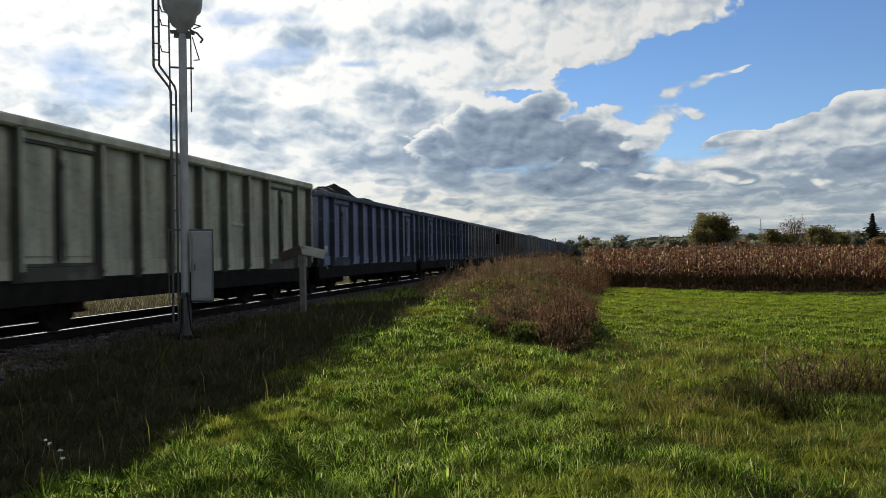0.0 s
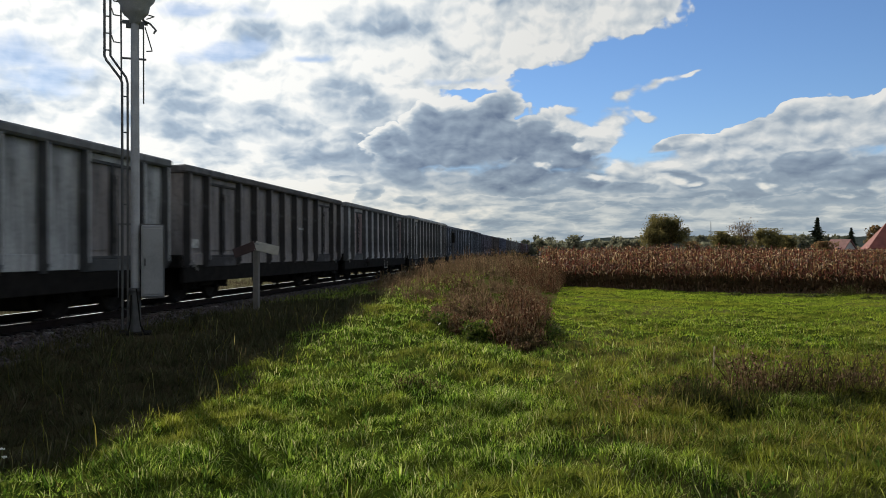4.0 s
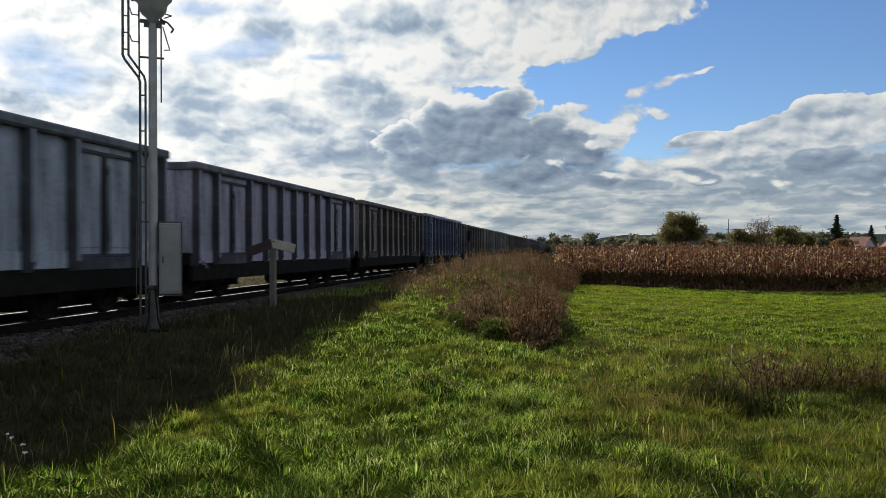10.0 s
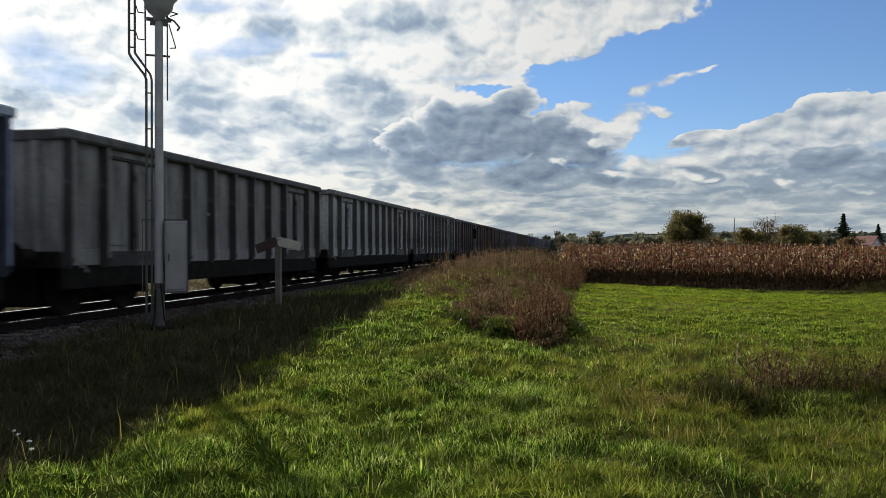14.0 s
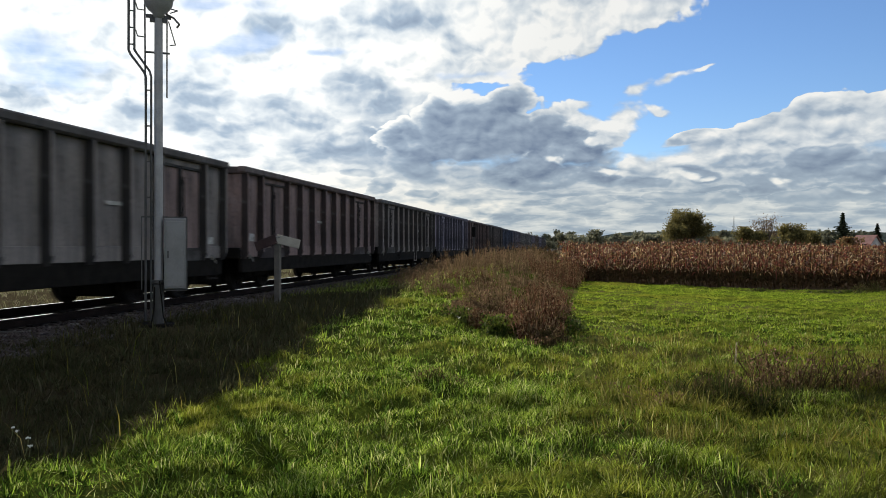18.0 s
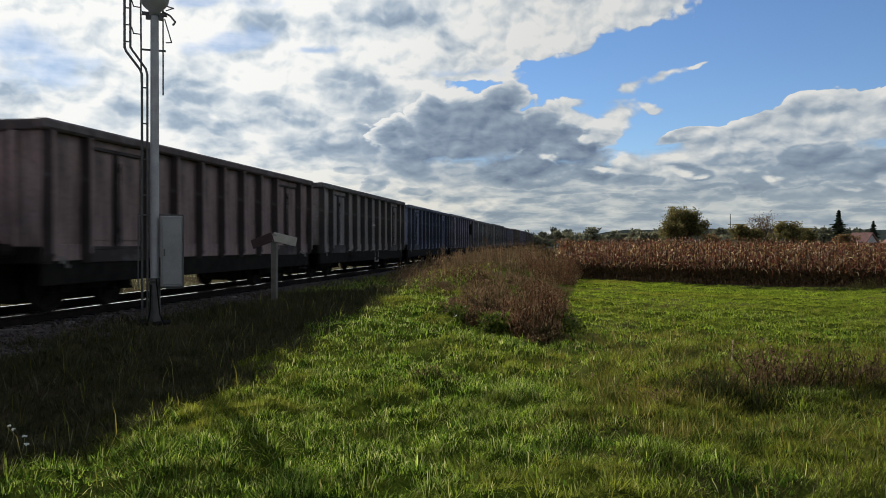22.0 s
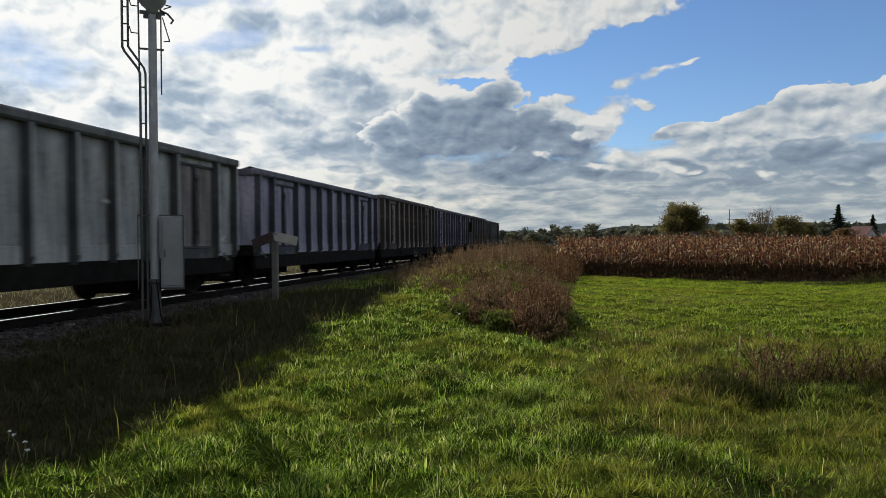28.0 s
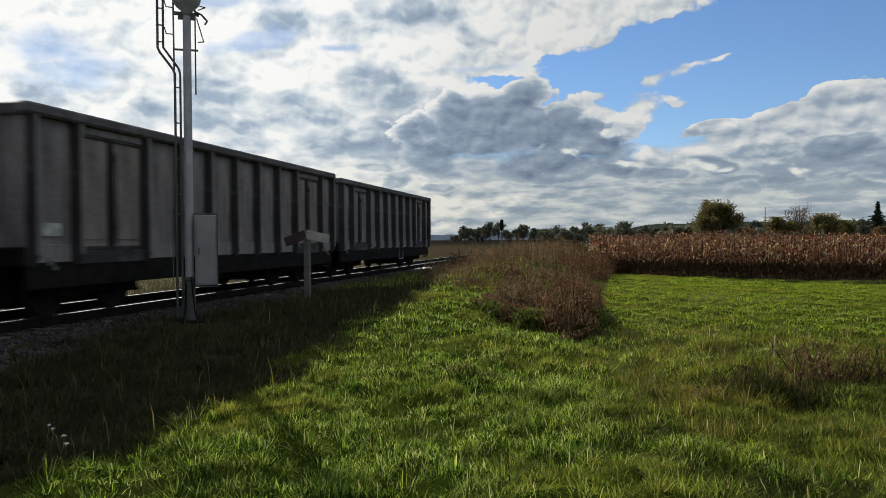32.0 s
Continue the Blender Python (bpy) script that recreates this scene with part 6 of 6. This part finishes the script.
def woods():
    tree("orchard_tree", *polar(7.45, 120), 7.0, 3.3, 1, M_LEAF, "round green fruit tree behind the maize", 19000, low=0.1, leaf=0.125, limbs=26)
    tree("orchard_tree", *polar(9.2, 121), 3.2, 1.6, 2, M_AUTUMN, "low russet shrub tree behind the maize", 1200, low=0.1, leaf=0.18)
    tree("orchard_tree", *polar(5.2, 135), 3.6, 2.6, 3, M_FARLEAF, "low green thicket tree", 1500, low=0.08, leaf=0.22)
    tree("orchard_tree", *polar(12.5, 130), 6.7, 3.0, 4, M_AUTUMN, "half-bare autumn tree with spreading twigs", 4200, bare=0.65, low=0.18, leaf=0.1, limbs=34)
    tree("orchard_tree", *polar(11.4, 125), 4.6, 2.6, 5, M_LEAF, "green shrub tree behind the maize", 6500, low=0.08, leaf=0.13, limbs=18)
    tree("orchard_tree", *polar(13.9, 122), 4.9, 2.8, 6, M_LEAF, "green shrub tree behind the maize", 7000, low=0.08, leaf=0.13, limbs=18)
    tree("orchard_tree", *polar(15.1, 126), 4.0, 2.0, 7, M_LEAF, "low green shrub tree", 4200, low=0.08, leaf=0.13, limbs=16)
    tree("orchard_tree", *polar(16.0, 150), 3.5, 1.6, 8, M_FARLEAF, "small dark tree by the gardens", 1000, low=0.08)
    tree("orchard_tree", *polar(17.3, 140), 3.2, 2.2, 9, M_AUTUMN, "low autumn shrubs under the spruce", 1300, low=0.06)
    spruce(*polar(17.0, 150), 7.5, 3.3, 10, "dark spruce standing among the gardens")
    spruce(*polar(18.95, 190), 6.7, 2.9, 11, "dark bushy spruce behind the houses")
    tree("orchard_tree", *polar(20.3, 165), 6.3, 2.0, 13, M_AUTUMN, "russet tree beside the red-roofed house", 1200, low=0.1)
    # trees at the end of the line, past the train's tail
    rows = ((-9.9, 270, 6.0, 2.6), (-9.3, 280, 5.0, 2.8), (-8.7, 275, 5.6, 2.6), (-8.1, 262, 6.9, 3.0), (-7.5, 268, 7.0, 2.9), (-6.9, 290, 4.8, 3.0),
            (-6.2, 300, 5.0, 2.8), (-5.75, 275, 7.4, 2.6), (-5.0, 310, 5.4, 3.2), (-4.3, 300, 5.0, 3.0), (-3.6, 290, 6.3, 3.2), (-2.9, 310, 5.2, 3.4),
            (-2.2, 305, 5.8, 3.0), (-1.3, 290, 7.2, 3.0), (-0.4, 300, 6.6, 3.0), (0.5, 310, 5.0, 3.4), (1.3, 280, 7.4, 3.2), (2.2, 300, 5.4, 3.0),
            (2.9, 305, 6.2, 2.4), (3.7, 310, 5.0, 3.4), (4.4, 320, 5.4, 3.6))
    for i, (b, d, h, s) in enumerate(rows):
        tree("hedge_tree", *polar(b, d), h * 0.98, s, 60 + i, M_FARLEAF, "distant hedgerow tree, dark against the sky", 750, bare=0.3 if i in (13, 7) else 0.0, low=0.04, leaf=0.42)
    # a ragged line of low trees closes the view behind the maize
    line = ((0.2, 200, 4.4, 4.2), (1.3, 190, 5.5, 2.4), (2.6, 200, 4.8, 1.9), (3.4, 210, 4.2, 4.0), (4.4, 190, 5.3, 2.6), (5.1, 205, 4.6, 3.0), (5.9, 190, 5.3, 3.2),
            (9.2, 200, 4.8, 3.2), (9.8, 195, 5.4, 2.4), (10.5, 205, 5.0, 3.4), (14.7, 190, 5.2, 3.0), (15.5, 195, 5.7, 3.0), (16.1, 185, 5.0, 2.6), (17.1, 190, 5.2, 3.0), (18.2, 200, 5.0, 3.0))
    for i, (b, d, h, s) in enumerate(line):
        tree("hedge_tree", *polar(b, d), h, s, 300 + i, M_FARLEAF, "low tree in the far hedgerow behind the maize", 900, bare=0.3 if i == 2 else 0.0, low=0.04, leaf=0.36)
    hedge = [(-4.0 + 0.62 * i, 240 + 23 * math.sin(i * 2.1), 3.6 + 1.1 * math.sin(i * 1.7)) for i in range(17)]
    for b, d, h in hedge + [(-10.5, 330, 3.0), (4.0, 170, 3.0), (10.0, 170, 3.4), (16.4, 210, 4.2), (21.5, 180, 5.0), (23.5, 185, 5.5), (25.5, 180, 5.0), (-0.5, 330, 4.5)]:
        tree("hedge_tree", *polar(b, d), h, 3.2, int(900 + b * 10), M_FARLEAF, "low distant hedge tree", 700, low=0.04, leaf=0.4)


woods()


def house(bearing, dist, w, d, eave, ridge, turn, roof, label, chimney=False, hip=0.0):
    x, y = polar(bearing, dist)
    h = new("house")
    h.location, h.rotation_euler = (x, y, float(ground_z(x, y))), (0, 0, radians(turn))
    tagged(h, label, "house")
    bm = bmesh.new()
    prof = [(-d / 2, 0), (d / 2, 0), (d / 2, eave), (0, eave + 0.05 if hip else ridge - 0.12), (-d / 2, eave)]
    a = [bm.verts.new((-w / 2, p, z)) for p, z in prof]
    b = [bm.verts.new((w / 2, p, z)) for p, z in prof]
    bm.faces.new(list(reversed(a)))
    bm.faces.new(b)
    for i in range(5):
        j = (i + 1) % 5
        bm.faces.new((a[i], a[j], b[j], b[i]))
    bmesh.ops.recalc_face_normals(bm, faces=bm.faces)
    part("wall", bm, M_PLASTER, h)
    for s in (1, -1):
        bm = bmesh.new()
        o = 0.35
        dz = (ridge - eave) / (d / 2)
        c = [(-w / 2 - o + hip, 0, ridge), (w / 2 + o - hip, 0, ridge), (w / 2 + o, s * (d / 2 + o), eave - dz * o), (-w / 2 - o, s * (d / 2 + o), eave - dz * o)]
        lo = [bm.verts.new(v) for v in c]
        hi = [bm.verts.new((v[0], v[1], v[2] + 0.14)) for v in c]
        bm.faces.new(lo)
        bm.faces.new(hi)
        for i in range(4):
            bm.faces.new((lo[i], lo[(i + 1) % 4], hi[(i + 1) % 4], hi[i]))
        bmesh.ops.recalc_face_normals(bm, faces=bm.faces)
        r = part("roof", bm, roof, h)
    for s in (1, -1) if hip else ():
        bm = bmesh.new()
        e = eave - (ridge - eave) / (d / 2) * 0.35
        c = [(s * (w / 2 + 0.35 - hip), 0, ridge + 0.02), (s * (w / 2 + 0.35), -d / 2 - 0.35, e), (s * (w / 2 + 0.35), d / 2 + 0.35, e)]
        lo = [bm.verts.new(v) for v in c]
        hi = [bm.verts.new((v[0], v[1], v[2] + 0.13)) for v in c]
        bm.faces.new(lo)
        bm.faces.new(hi)
        for i in range(3):
            bm.faces.new((lo[i], lo[(i + 1) % 3], hi[(i + 1) % 3], hi[i]))
        bmesh.ops.recalc_face_normals(bm, faces=bm.faces)
        part("hip_roof", bm, roof, h)
    if chimney:
        part("chimney", boxed(w * 0.28, w * 0.28 + 0.7, -0.4, 0.4, ridge - 0.8, ridge + 1.5, bevel=0.03), M_ROOF, h)
    for xx in (-w * 0.25, w * 0.2):
        win = part("window", boxed(xx - 0.55, xx + 0.55, -d / 2 - 0.05, -d / 2 + 0.02, 1.1, 2.4), M_BOARD, h)
        part("pane", boxed(xx - 0.48, xx + 0.48, -d / 2 - 0.06, -d / 2 - 0.05, 1.17, 2.33), M_GLASS, win)


house(18.35, 178, 3.6, 4.2, 2.1, 4.0, -50, M_ROOFPINK, "small house with a weathered reddish gable roof")
house(21.6, 150, 9.5, 8.0, 2.4, 6.2, -12, M_ROOF, "house with a steep red tiled roof and chimney", True, 3.2)


def line_post(name, x, y, h, label):
    p = new(name)
    p.location = (x, y, float(ground_z(x, y)))
    tagged(p, label, "railway signal")
    part("pole", rod(bmesh.new(), (0, 0, -0.1), (0, 0, h), 0.06, 8, 0.05), M_DARKMETAL, p)
    part("lamp_box", boxed(-0.11, 0.11, -0.12, 0.12, h - 0.75, h - 0.05, bevel=0.03), M_UNDER, p)
    part("foot", boxed(-0.2, 0.2, -0.2, 0.2, -0.1, 0.12, bevel=0.03), M_CONCRETE, p)


line_post("dwarf_signal", -7.0, 54.6, 2.75, "dark low signal post by the track")


def far_masts():
    for b, d, h in ((10.44, 900, 33.0), (-12.56, 420, 13.5)):
        x, y = polar(b, d)
        m = new("lattice_mast")
        m.location = (x, y, 0)
        tagged(m, "thin distant mast standing above the horizon", "mast")
        part("shaft", rod(bmesh.new(), (0, 0, 0), (0, 0, h), d * 0.0006, 6, d * 0.00035), M_DARKMETAL, m)


far_masts()


def far_ridge(name, dist, b0, b1, low, high, mat, seed, label):
    """A wooded rise far off: a thick ridge with an uneven tree line."""
    rng = np.random.default_rng(seed)
    n = 1100
    bs = np.linspace(b0, b1, n)
    prof = low + (high - low) * (0.5 + 0.5 * np.sin(bs * 0.21 + seed) * np.cos(bs * 0.13 + 1))
    # rounded crowns of many sizes along the tree line
    land = prof.copy()
    for wide in (0.5, 0.25, 0.14):
        for c in b0 + (b1 - b0) * rng.random(int((b1 - b0) / wide)):
            near = np.abs(bs - c) < wide
            crown = (high - low) * (0.2 + wide) * rng.uniform(0.2, 0.7) * np.sqrt(1 - ((bs[near] - c) / wide) ** 2)
            prof[near] = np.maximum(prof[near], land[near] + crown)
    ends = np.minimum(1, np.minimum(bs - b0, b1 - bs) / 6)
    prof = np.maximum(1.0, prof * ends)
    v, f = [], []
    for b, h in zip(bs, prof):
        for dd, z in ((-40, -2), (0, h), (160, h * 0.9), (260, -2)):
            x, y = polar(b, dist + dd)
            v.append((x, y, z))
    for i in range(n - 1):
        for j in range(3):
            a = i * 4 + j
            f.append((a, a + 1, a + 5, a + 4))
    tagged(soup(name, v, f, mat), label, "hills", kind="structure")


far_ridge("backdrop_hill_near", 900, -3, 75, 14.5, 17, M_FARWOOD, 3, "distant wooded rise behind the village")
far_ridge("backdrop_hill_far", 1900, -70, 30, 10, 19, M_HILL, 7, "far hills on the horizon, haze painted into their blue-grey colour")
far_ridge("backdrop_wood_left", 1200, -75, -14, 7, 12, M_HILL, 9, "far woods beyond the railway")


def motions():
    walk(clouds, [(0.0, pose(0, 0, 0, 0, 0, -0.62)), (14.0, pose(0, 0, 0)), (32.0, pose(0, 0, 0, 0, 0, 1.0))])
    times = [float(t) for t in range(0, 33, 2)]
    for wagon, sets, y in train:
        walk(wagon, [(t, pose(TRACK_X, y - travelled(t), RAIL_Z)) for t in times])
        # wheels turn while the wagon rolls past the viewpoint
        seen = [k / 30 for k in range(0, 961) if -8 < y - travelled(k / 30) < 46]
        for ws in sets:
            rows = [(t, pose(*ws.location) @ Matrix.Rotation(travelled(t) / 0.46, 4, "X")) for t in seen]
            if rows:
                rows = ([(0.0, rows[0][1])] if rows[0][0] > 0.02 else []) + rows + ([(32.0, rows[-1][1])] if rows[-1][0] < 31.98 else [])
                walk(ws, rows)


motions()
